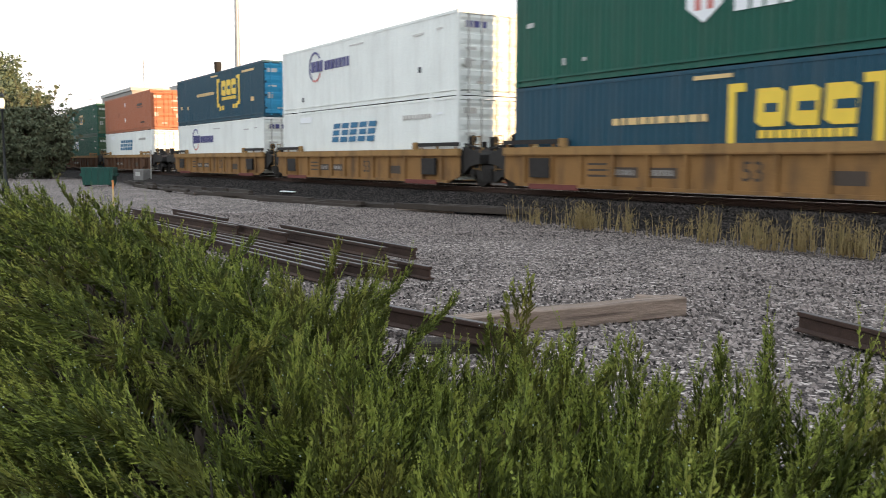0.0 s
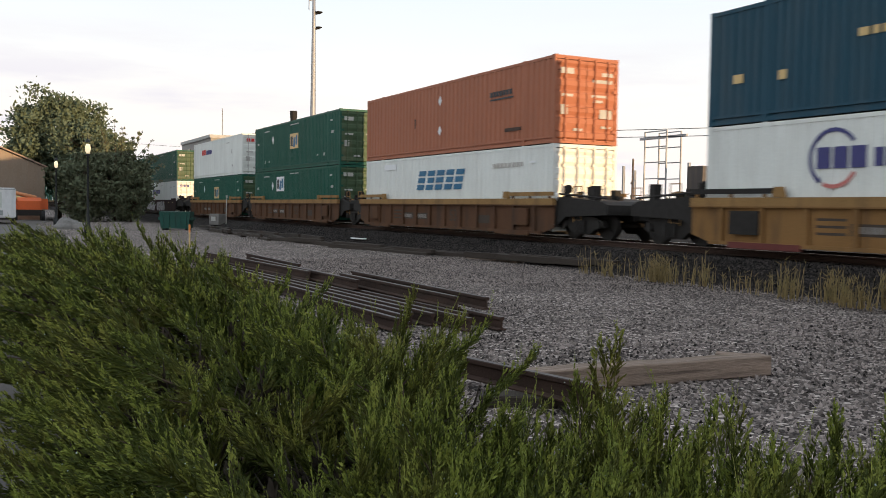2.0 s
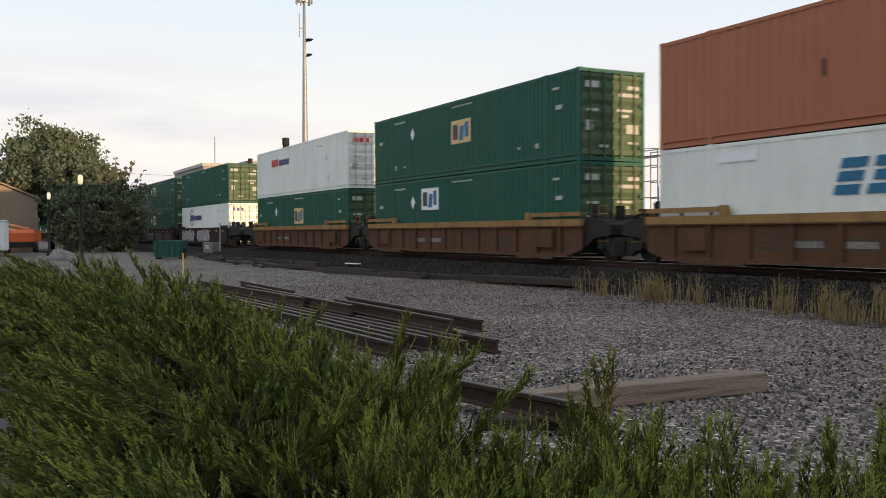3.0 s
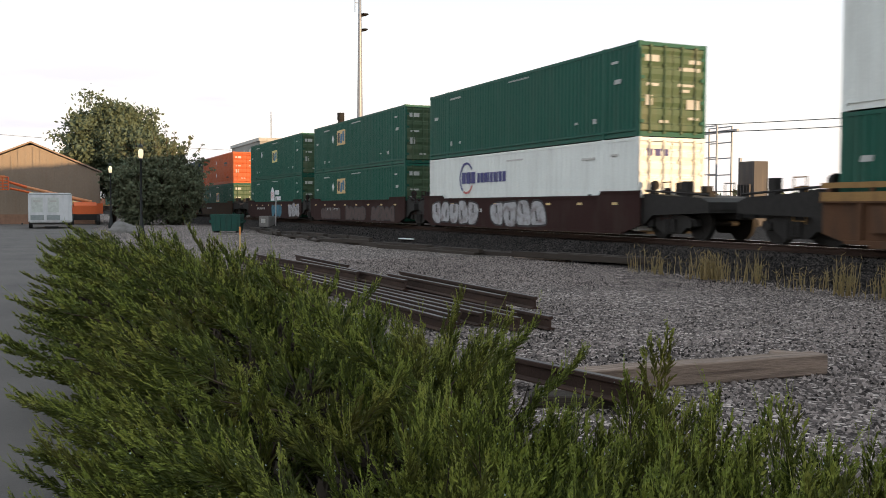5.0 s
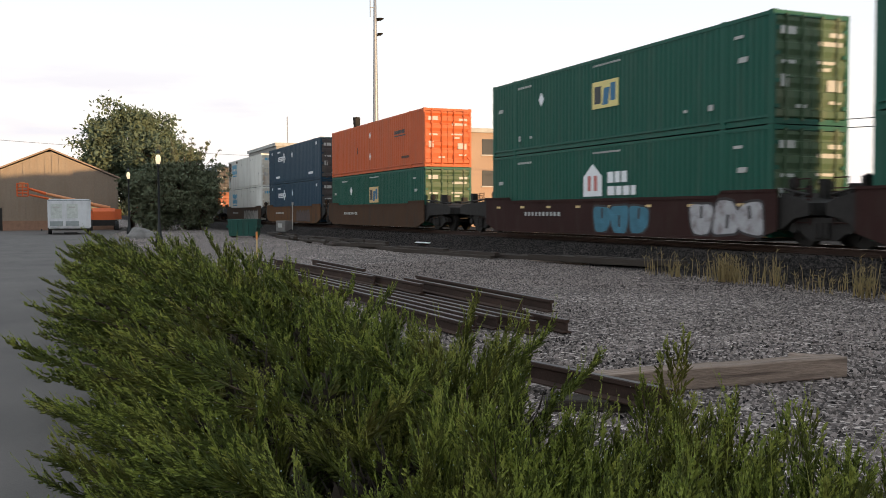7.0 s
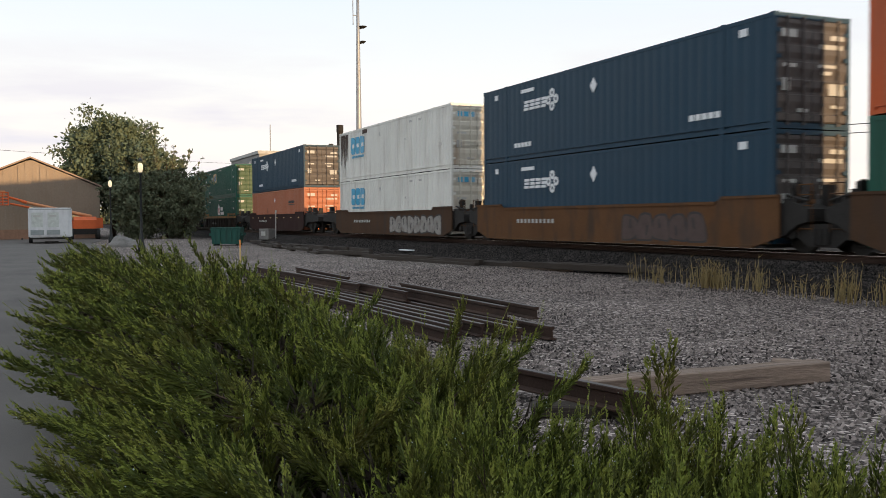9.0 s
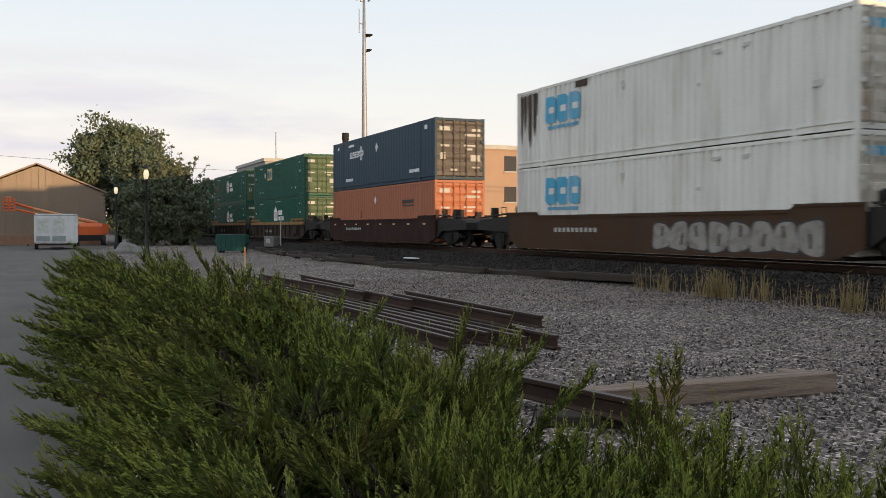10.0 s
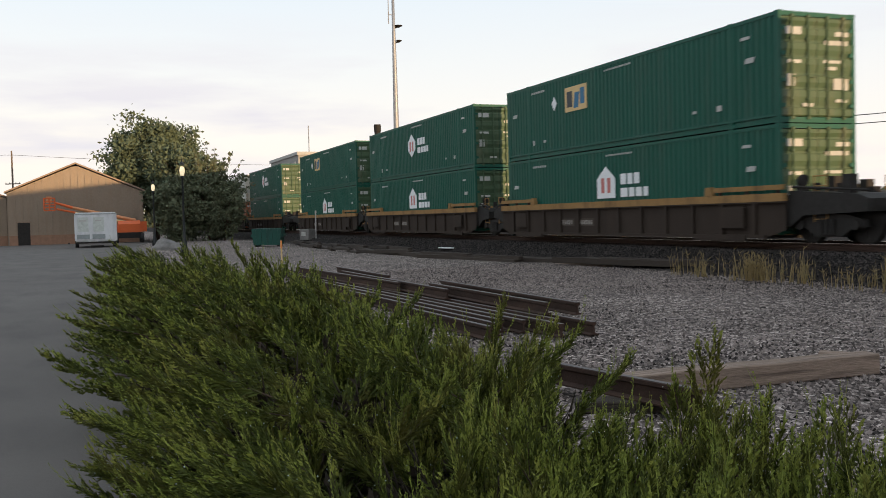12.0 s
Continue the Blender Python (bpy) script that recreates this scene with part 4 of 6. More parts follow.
PAINTS = {"yellow": (M_CAR_YELLOW, M_CAR_CHORD, "ochre"), "tan": (M_CAR_TAN, M_CAR_CHORD, "brown and tan"), "brown": (M_CAR_BROWN, M_CAR_BROWN, "oxide brown"),
          "orange": (M_CAR_ORANGE, M_CAR_ORANGE, "weathered orange"), "rust": (M_CAR_RUST, M_CAR_RUST, "rusty brown"), "dark": (M_CAR_DARK, M_CAR_CHORD, "sooty brown")}
GRAFFITI = {9: ((-7.4, 4.7, 1.05, M_SPRAY), (-1.5, 4.3, 1.05, M_SPRAY)), 10: ((-6.0, 4.0, 0.7, M_SPRAY_FAINT), (-1.0, 3.5, 0.8, M_SPRAY_FAINT), (3.5, 3.5, 0.8, M_SPRAY_FAINT)),
            11: ((-0.1, 3.1, 0.98, M_SPRAY_BLUE), (5.0, 3.0, 1.05, M_SPRAY)), 13: ((1.8, 3.9, 0.85, M_SPRAY_FAINT),), 14: ((0.7, 6.6, 0.92, M_SPRAY_GREY),)}
MOVERS = []                                             # (thing, start x, y, z)
for k, (s, up, low, style, colour) in enumerate(UNITS):
    right_gap = UNITS[k - 1][0] - CL - s if k else 7.6
    left_gap = s - CL - UNITS[k + 1][0] if k + 1 < len(UNITS) else 7.6
    body_m, chord_m, words = PAINTS[colour]
    car = well_car(style, body_m, chord_m, "%s steel well car carrying two stacked containers" % words, left_gap, right_gap, colour == "yellow")
    car_marks(car, style, k, GRAFFITI.get(k, ()), style == "stake" and colour in ("yellow", "tan"), style == "plate" and colour == "brown")
    MOVERS.append((car, s - CL / 2, TRACK_Y, RAIL_Z))
    for (kind, w, mark), z in ((low, 0.235), (up, 0.235 + CH + 0.03)):
        big = M_PURPLE if mark is logo_ring else M_REDV if mark is logo_red_small else M_CYAN if mark in (logo_cyan, logo_cyan_stained) else None
        MOVERS.append((container(kind, w, mark, M_GALV if kind in ("white", "oldwhite") else M_MARK_DULL, big), s - CL, TRACK_Y, RAIL_Z + z))


# ---------------------------------------------------------------- junipers
def cone_batch(a, b, r):
    """Three-sided needles from points a to points b, radius r at the foot."""
    a, b = np.asarray(a), np.asarray(b)
    d = b - a
    d /= np.linalg.norm(d, axis=1, keepdims=True) + 1e-9
    ref = np.where(np.abs(d[:, 2:3]) > 0.9, np.array([[1.0, 0, 0]]), np.array([[0, 0, 1.0]]))
    u = np.cross(d, ref)
    u /= np.linalg.norm(u, axis=1, keepdims=True)
    w = np.cross(d, u)
    n = len(a)
    r = np.broadcast_to(np.asarray(r, float).reshape(-1, 1), (n, 1))
    v = np.empty((n, 4, 3))
    for k in range(3):
        ang = 2 * math.pi * k / 3
        v[:, k] = a + (b - a) * 0.12 + r * (math.cos(ang) * u + math.sin(ang) * w)
    v[:, 3] = b
    base = np.arange(n)[:, None] * 4
    f = np.concatenate([base + np.array([[0, 1, 3]]), base + np.array([[1, 2, 3]]), base + np.array([[2, 0, 3]])])
    return v.reshape(-1, 3), f


def scale_batch(a, b, w):
    """Folded scale leaves from points a to points b, two triangles each, w wide."""
    a, b = np.asarray(a), np.asarray(b)
    d = b - a
    d = d / (np.linalg.norm(d, axis=1, keepdims=True) + 1e-9)
    ref = RNG.normal(0, 1, a.shape)
    u = np.cross(d, ref)
    u /= np.linalg.norm(u, axis=1, keepdims=True) + 1e-9
    k = np.cross(d, u)
    w = np.broadcast_to(np.asarray(w, float).reshape(-1, 1), (len(a), 1))
    mid = a + (b - a) * 0.42
    v = np.stack([a, mid + (u + 0.5 * k) * w, b, mid + (-u + 0.5 * k) * w], 1)
    i = np.arange(len(a))[:, None] * 4
    return v.reshape(-1, 3), np.concatenate([i + np.array([[0, 1, 2]]), i + np.array([[0, 2, 3]])])


def merged(*batches):
    V, F, base = [], [], 0
    for v, f in batches:
        V.append(v), F.append(f + base)
        base += len(v)
    return np.concatenate(V), np.concatenate(F)


def finger(rng, twigs, sub, width, thin):
    """One slender shoot of unit length along +x: an up-curving stem, short twigs all round it that sweep forward; old wood part and young tip part."""
    bend, sway = rng.uniform(0.05, 0.34), rng.uniform(-0.14, 0.14)
    stem = lambda q: np.array([q - 0.05 * q * q, sway * q * q, bend * q * q])
    SA, SB, SR = [], [], []
    for i in range(3):
        SA.append(stem(i / 3)), SB.append(stem(min(1.04, (i + 1.25) / 3))), SR.append(thin * (1.0 - 0.25 * i))
    A, B, W, YA, YB, YW = [], [], [], [], [], []
    for i in range(twigs):
        q = 0.06 + 0.92 * (i + rng.uniform(-0.5, 0.5)) / twigs
        ang, roll = rng.uniform(0.25, 0.62), rng.uniform(0, 2 * math.pi)
        length = rng.uniform(0.6, 1.25) * width * (1.12 - 0.85 * q ** 1.6)
        d = np.array([math.cos(ang), math.sin(ang) * math.cos(roll), math.sin(ang) * math.sin(roll)])
        p = stem(max(0.0, q))
        young = q > 0.60
        la, lb, lw = (YA, YB, YW) if young else (A, B, W)
        la.append(p), lb.append(p + d * length), lw.append(thin * 1.4)
        for j in range(sub):
            e = d + rng.normal(0, 0.38, 3) + np.array([0.4, 0, 0.1])
            e /= np.linalg.norm(e)
            o = p + d * length * (0.3 + 0.55 * j / sub)
            la.append(o), lb.append(o + e * length * rng.uniform(0.35, 0.6)), lw.append(thin * 1.2)
    return merged(cone_batch(SA, SB, SR), scale_batch(A, B, W)), scale_batch(YA, YB, YW)


RNG = np.random.default_rng(4)
FINGERS_NEAR = [finger(RNG, 19, 2, 0.26, 0.0150) for _ in range(16)]
FINGERS_FAR = [finger(RNG, 9, 1, 0.28, 0.042) for _ in range(8)]
WHIPS = [finger(RNG, 22, 0, 0.085, 0.0105) for _ in range(6)]


def plume_frame(d, rng):
    side = np.cross([0, 0, 1.0], d)
    side /= np.linalg.norm(side)
    up = np.cross(d, side)
    a = rng.uniform(-0.4, 0.4)
    return side * math.cos(a) + up * math.sin(a), up * math.cos(a) - side * math.sin(a)


def placed(v, p, d, length):
    ss, uu = plume_frame(d, RNG)
    return p + (v[:, :1] * d + v[:, 1:2] * ss + v[:, 2:3] * uu) * length


M_BERRY = mat("pale_juniper_berry", (0.34, 0.40, 0.40), 0.7, var=0.3, bump=0)
BERRY = np.array([(1, 0, 0), (-1, 0, 0), (0, 1, 0), (0, -1, 0), (0, 0, 1), (0, 0, -1)], float)
BERRY_F = np.array([(0, 2, 4), (2, 1, 4), (1, 3, 4), (3, 0, 4), (2, 0, 5), (1, 2, 5), (3, 1, 5), (0, 3, 5)])


def juniper(cx, cy, rx, ry, h, boughs, near, label, lean, lift=0.26, reach=0.70):
    """A spreading juniper: overlapping boughs that arch out and up, each a pointed plume of slender shoots with thin whips at its end."""
    t = thing("juniper_shrub", label, "shrub", "junipers in the bed")
    t.location = (cx, cy, 0.05)
    protos = FINGERS_NEAR if near else FINGERS_FAR
    old, young, dead, berries = [], [], [], []
    per = 23 if near else 14
    for b in range(boughs):
        th = 2 * math.pi * (b * 0.618034 % 1) + RNG.normal(0, 0.2)
        e = math.asin(min(0.98, 0.02 + 0.96 * (b + 0.5) / boughs))
        k = RNG.uniform(0.72, 1.05)
        flat = math.cos(e) ** 0.45                          # a broad flat-topped mound
        lump = 1 + 0.13 * math.sin(3 * th + 4 * cx) + 0.09 * math.sin(5 * th + cy)
        tip = k * np.array([flat * math.cos(th) * rx * lump, flat * math.sin(th) * ry * lump, math.sin(e) ** 0.75 * h])
        out = np.array([math.cos(e) * math.cos(th), math.cos(e) * math.sin(th), math.sin(e)])
        near_side = 0.5 - 0.62 * math.sin(th) * math.cos(e)     # leans over the asphalt, less so on the track side
        aim = out * np.array([0.32, 0.32, 0.10]) + np.array([lean[0], lean[1] * 1.75 * near_side, lift]) + RNG.normal(0, 0.07, 3)
        aim[2] = max(aim[2], 0.12)
        aim /= np.linalg.norm(aim)
        side, up = plume_frame(aim, RNG)
        L = reach * RNG.uniform(0.75, 1.25)
        arch = RNG.uniform(0.05, 0.20)
        foot = tip - aim * L - up * arch * L
        foot[2] = max(foot[2], 0.04)
        rib = lambda q: foot + aim * L * q + up * arch * L * q * q
        for j in range(per):
            q = (j + 0.5) / per
            sign = 1 if j % 2 else -1
            w = sign * RNG.uniform(0.05, 0.80) * (1 - 0.55 * q)
            d = aim + up * 2 * arch * q + side * w + up * RNG.uniform(-0.22, 0.42) * (1 - 0.5 * q) + RNG.normal(0, 0.05, 3)
            d /= np.linalg.norm(d)
            p = rib(0.04 + 0.78 * q) + side * w * 0.06
            p[2] = max(p[2], 0.03)
            l = L * (0.39 - 0.18 * q) * RNG.uniform(0.75, 1.25)
            a, y = protos[RNG.integers(len(protos))]
            old.append((placed(a[0], p, d, l), a[1]))
            (young if q > 0.30 else old).append((placed(y[0], p, d, l), y[1]))
            if near and RNG.random() < 0.30:
                c = p + d * l * RNG.uniform(0.3, 0.8) + RNG.normal(0, 0.012, 3)
                berries.append((c + BERRY * RNG.uniform(0.0025, 0.0042), BERRY_F))
        for j in range(RNG.integers(1, 4) if near else 1):   # bare pale whips that stand out beyond the plume
            d = aim + up * (2 * arch + RNG.uniform(-0.1, 0.35)) + side * RNG.normal(0, 0.22)
            d /= np.linalg.norm(d)
            a, y = WHIPS[RNG.integers(len(WHIPS))]
            p, l = rib(RNG.uniform(0.5, 0.86)), L * RNG.uniform(0.26, 0.44)
            young.append((placed(a[0], p, d, l), a[1])), young.append((placed(y[0], p, d, l), y[1]))
        for j in range(3):                                  # dead twigs inside, near-black and added to fill the gaps with shade
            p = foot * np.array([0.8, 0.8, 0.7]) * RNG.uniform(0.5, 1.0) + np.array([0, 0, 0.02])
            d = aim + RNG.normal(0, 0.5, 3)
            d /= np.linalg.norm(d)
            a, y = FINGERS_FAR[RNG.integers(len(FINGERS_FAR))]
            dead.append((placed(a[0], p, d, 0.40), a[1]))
        if b % 2 == 0:
            mid = Vector((foot[0] * 0.5, foot[1] * 0.5, max(0.02, foot[2] * 0.35)))
            bm = bmesh.new()
            tube(bm, (0, 0, -0.04), mid, 0.020, 0.013, 5, False), tube(bm, mid, foot, 0.013, 0.007, 5, False), tube(bm, foot, rib(0.8), 0.006, 0.002, 5, False)
            part("branch", bm, M_BARK, t)
    for name, lst, m, words in (("foliage", old, M_JUNIPER, ""), ("new_growth", young, M_JUNIPER_TIP, "yellow-green young shoots"), ("inner_growth", dead, M_DEADTWIG_SHADE, "near-black dead inner twigs that deepen the shade in the gaps"),
                                ("berry_growth", berries, M_BERRY, "small pale blue berries")):
        if lst:
            ob = new(name, raw_mesh(name, *merged(*lst), m))
            ob.parent = t
            tagged(ob, words, kind="stuff")
    return t


FULL = "spreading green juniper shrub with long feathery shoots"
for args in (
        (-2.75, 0.62, 1.00, 0.95, 0.90, 46, True, (-0.12, -0.36), 0.24),
        (-4.0, 0.95, 1.15, 1.30, 1.00, 64, True, (-0.15, -0.42), 0.22),
        (-5.6, 1.00, 1.35, 1.45, 1.08, 72, True, (-0.15, -0.46), 0.20),
        (-4.70, 2.00, 0.85, 0.60, 1.08, 32, True, (0.12, 0.30), 0.24),
        (-5.60, 2.15, 0.80, 0.55, 1.12, 26, True, (0.08, 0.22), 0.24),
        (-6.7, 2.15, 1.10, 0.65, 1.16, 36, True, (0.06, 0.18), 0.24),
        (-7.8, 1.05, 1.50, 1.45, 1.18, 112, False, (-0.15, -0.48), 0.20),
        (-8.8, 2.10, 1.20, 0.75, 1.18, 60, False, (0.0, 0.08), 0.22),
        (-10.4, 1.00, 1.7, 1.42, 1.26, 110, False, (-0.15, -0.48), 0.20),
        (-11.4, 2.05, 1.5, 0.75, 1.22, 60, False, (0.0, 0.08), 0.22),
        (-13.2, 1.05, 1.8, 1.40, 1.32, 100, False, (-0.15, -0.48), 0.20),
        (-16.2, 1.15, 1.9, 1.40, 1.34, 90, False, (-0.15, -0.48), 0.20),
        (-19.2, 1.20, 1.8, 1.35, 1.32, 80, False, (-0.15, -0.48), 0.20),
        (-3.18, 2.15, 0.42, 0.34, 1.20, 26, True, (0.08, 0.10), 0.42),
        (-3.60, 1.55, 0.55, 0.42, 0.86, 28, True, (0.06, 0.16), 0.28),
        (-2.65, 1.50, 0.60, 0.45, 0.92, 38, True, (0.06, 0.16), 0.32),
        (-2.05, 1.70, 0.55, 0.45, 1.04, 40, True, (0.08, 0.20), 0.32),
        (-1.75, 1.25, 0.62, 0.50, 0.98, 34, True, (0.04, 0.10), 0.30),
        (-2.40, 2.28, 0.46, 0.38, 1.08, 24, True, (0.10, 0.20), 0.34),
        (-2.22, 1.92, 0.42, 0.38, 1.04, 24, True, (0.08, 0.16), 0.34),
        (-1.65, 1.80, 0.55, 0.45, 1.18, 38, True, (0.10, 0.22), 0.32),
        (-1.90, 2.35, 0.50, 0.40, 1.20, 24, True, (0.10, 0.20), 0.34),
        (-1.15, 1.95, 0.60, 0.50, 1.26, 30, True, (0.10, 0.20), 0.32),
        (-5.2, 0.40, 1.10, 0.74, 0.70, 30, True, (-0.15, -0.42), 0.16)):
    juniper(*args[:7], FULL, args[7], args[8])


# ---------------------------------------------------------------- crushed stone
def stones(name, pts, size, m, label, kind="stuff"):
    """Small angular stones, each a squashed and turned angular lump."""
    n = len(pts)
    base = np.array([(1, 0, -0.3), (-1, 0, -0.3), (0, 1, -0.3), (0, -1, -0.3), (0, 0, 1)], float)
    tri = np.array([(0, 2, 4), (2, 1, 4), (1, 3, 4), (3, 0, 4)])
    rng = np.random.default_rng(9)
    v = np.repeat(base[None], n, 0) * (0.55 + 0.45 * rng.random((n, 5, 1))) + rng.normal(0, 0.16, (n, 5, 3))
    v *= (np.asarray(size) * rng.uniform(0.55, 1.35, n))[:, None, None] * np.array([1, 0.85, 0.80])
    a = rng.uniform(0, 2 * math.pi, n)
    c, s = np.cos(a)[:, None], np.sin(a)[:, None]
    x, y = v[..., 0] * c - v[..., 1] * s, v[..., 0] * s + v[..., 1] * c
    v = np.stack([x, y, v[..., 2]], -1) + np.asarray(pts)[:, None]
    f = tri[None] + np.arange(n)[:, None, None] * 5
    return tagged(new(name, raw_mesh(name, v.reshape(-1, 3), f.reshape(-1, 3), m)), label, "gravel", kind=kind)


rng = np.random.default_rng(2)
n = 82000
x, y = -1.5 - 26.0 * rng.random(n) ** 1.15, 2.3 + 12.4 * rng.random(n)
z = np.array([ground_z(a, b) for a, b in zip(x, y)]) + 0.004
stones("gravel", np.stack([x, y, z], 1), 0.030, M_STONE, "loose grey crushed stone covering the yard")
n = 34000
x, y = 2 - 60 * rng.random(n) ** 1.3, 14.3 + 3.1 * rng.random(n)
z = np.array([ground_z(a, b) for a, b in zip(x, y)]) + 0.006
stones("ballast", np.stack([x, y, z], 1), 0.042, M_STONE_DARK, "dark ballast stones along the track")


# ---------------------------------------------------------------- dry grass along the ballast foot
def grass_tuft(x, y, h, count, spread, label="tuft of tall dry yellow grass on the ballast foot"):
    t = thing("grass_tuft", label, "dry grass", "grass tufts by the track")
    t.location = (x, y, ground_z(x, y))
    A, B, R = [], [], []
    for i in range(count):
        p = np.array([RNG.normal(0, spread), RNG.normal(0, spread * 0.6), 0])
        k = h * RNG.uniform(0.45, 1.0)
        lean = RNG.normal(0, 0.10, 2)
        q = p + np.array([lean[0] * k, lean[1] * k, k])
        A.append(p), B.append(q), R.append(0.011)
        for j in range(RNG.integers(1, 4)):
            o = p + (q - p) * RNG.uniform(0.3, 0.95)
            e = RNG.normal(0, 0.5, 3) + np.array([0, 0, 0.8])
            A.append(o), B.append(o + e / np.linalg.norm(e) * 0.15), R.append(0.010)
    v, f = cone_batch(A, B, R)
    b = new("foliage", raw_mesh("foliage", v, f, M_DRYGRASS))
    b.parent = t
    tagged(b, kind="stuff")


for i in range(46):
    u = i / 45
    x = -18.9 + 13.4 * u + RNG.uniform(-0.15, 0.15)
    thick = 0.3 if 0.04 < u < 0.12 or 0.30 < u < 0.44 else 1.0
    grass_tuft(x, 13.55 - 0.45 * u + RNG.uniform(-0.22, 0.22), RNG.uniform(0.6, 1.0) * (0.7 + 0.3 * thick), int(26 * thick * RNG.choice([0.1, 0.3, 1.2, 1.9])) + 2, 0.13)
for i in range(8):
    grass_tuft(-18 + 2.0 * i + RNG.uniform(-0.6, 0.6), 14.5 + RNG.uniform(-0.3, 0.3), 0.5, 10, 0.35, "thin tuft of dry grass in the ballast")


# ---------------------------------------------------------------- stacked rails, loose rails, timbers
def loose_rail(a, b, z, tilt, label="old rusty rail lying in a stack on the gravel", group="stacked old rails"):
    a, b = Vector((*a, z)), Vector((*b, z))
    L = (b - a).length
    ob = part("old_rail", rail_bar(bmesh.new(), -L / 2, L / 2), M_RUST)
    part("rail_head", box(bmesh.new(), -L / 2 - 0.002, L / 2 + 0.002, -0.031, 0.031, 0.172, 0.179), M_RAILHEAD, ob, "duller grey worn head")
    yaw = math.degrees(math.atan2(b.y - a.y, b.x - a.x))
    c = (a + b) / 2
    ob.matrix_basis = pose(c.x, c.y, c.z, 0, 0, yaw) @ pose(0, 0, 0.0, tilt, 0, 0)
    return tagged(ob, label, "rail", group)


# two bearers under the stack, then rails side by side, a second layer on top
def timber(a, b, w, h, z, m, label, group="", name="timber_beam"):
    a, b = Vector((*a, z)), Vector((*b, z))
    L = (b - a).length
    bm = box(bmesh.new(), -L / 2, L / 2, -w / 2, w / 2, 0, h)
    bmesh.ops.bevel(bm, geom=bm.edges[:], offset=0.012, segments=1, affect="EDGES")
    bmesh.ops.subdivide_edges(bm, edges=[e for e in bm.edges if e.calc_length() > 0.5 * L], cuts=10)
    for v in bm.verts:
        v.co += Vector((0, noise.noise((v.co.x * 2, v.co.y * 9, z)), noise.noise((v.co.x * 2, v.co.y * 9, z + 7)))) * 0.014
    ob = part(name, bm, m)
    ob.matrix_basis = pose(*((a + b) / 2), 0, 0, math.degrees(math.atan2(b.y - a.y, b.x - a.x)))
    return tagged(ob, label, "timber", group)


for x, y0, y1 in ((-11.9, 4.6, 6.7), (-17.5, 4.2, 6.6), (-23.5, 4.4, 6.6)):
    timber((x, y0), (x, y1), 0.2, 0.09, -0.065, M_TIE_DARK, "dark timber bearer under the stacked rails", "bearers under the rails")
for i, x0 in enumerate((-14.4, -18.2, -21.9, -25.0, -27.2, -27.8, -27.0)):
    y = 4.74 + 0.225 * i
    x1 = -11.9 + 0.09 * i + 0.9 * RNG.random()
    loose_rail((x0, y + 0.022 * (x0 - x1) + 0.05 * RNG.random()), (x1, y), 0.022, 0)
for a, b in (((-17.1, 6.45), (-11.6, 6.33)), ((-16.6, 6.02), (-11.85, 5.98)), ((-24.0, 6.20), (-19.4, 6.12)), ((-24.5, 5.30), (-17.2, 5.60)), ((-22.0, 5.78), (-15.0, 5.72))):
    loose_rail(a, b, 0.201, 0)

# timbers and a rail offcut in front of the stack
timber((-7.26, 4.25), (-7.10, 7.0), 0.23, 0.2, 0.0, M_TIE, "pale weathered timber beam lying on the gravel", "loose timbers", "timber_beam")
timber((-6.95, 3.60), (-6.62, 4.22), 0.24, 0.10, 0.0, M_TIE_DARK, "dark timber block under a rail end", "loose timbers", "timber_beam")
loose_rail((-7.9, 3.80), (-6.05, 4.17), 0.10, 0, "short rusty rail offcut lying across a timber", "loose rails")
loose_rail((-5.72, 7.15), (-3.4, 6.55), 0.04, 0, "short rusty rail lying on the gravel", "loose rails")
timber((-8.1, 7.3), (-7.8, 7.55), 0.12, 0.03, 0.03, M_TIE, "small pale wood chip on the gravel", "loose timbers", "timber_beam")

# rows of old sleepers and rails nearer the track
rows = (((-63.0, 13.4), (-42.0, 12.1), 9), ((-61.0, 14.1), (-40.5, 12.9), 8), ((-57.0, 14.8), (-40.0, 14.2), 5), ((-42.0, 12.4), (-33.0, 13.1), 6),
        ((-34.2, 12.9), (-27.2, 14.2), 5), ((-33.5, 13.6), (-27.8, 14.6), 4), ((-25.8, 14.4), (-21.4, 15.2), 3), ((-24.4, 14.1), (-22.2, 14.7), 2))
for a, b, n in rows:
    a, b = Vector(a), Vector(b)
    for i in range(n):
        c = a.lerp(b, (i + 0.5) / n) + Vector((RNG.uniform(-0.3, 0.3), RNG.uniform(-0.22, 0.22)))
        d = (b - a).normalized() * RNG.uniform(1.1, 2.2)
        d.y += RNG.uniform(-0.18, 0.18)
        timber(c - d, c + d, RNG.uniform(0.18, 0.26), RNG.uniform(0.12, 0.2), ground_z(0, c.y) - 0.02 + RNG.choice([0, 0, 0.1]), M_TIE if RNG.random() < 0.05 else M_TIE_DARK,
               "old dark sleeper lying beside the track", "old sleepers", "old_sleeper")
bm = bmesh.new()
box(bm, -0.55, 0.55, -0.1, 0.1, 0, 0.05)
bmesh.ops.bevel(bm, geom=bm.edges[:], offset=0.01, segments=1, affect="EDGES")
ob = tagged(part("painted_board", bm, M_DECAL), "short white painted board on the sleepers", "board")
ob.matrix_basis = pose(-38.4, 15.1, 0.2, 0, 0, 8)


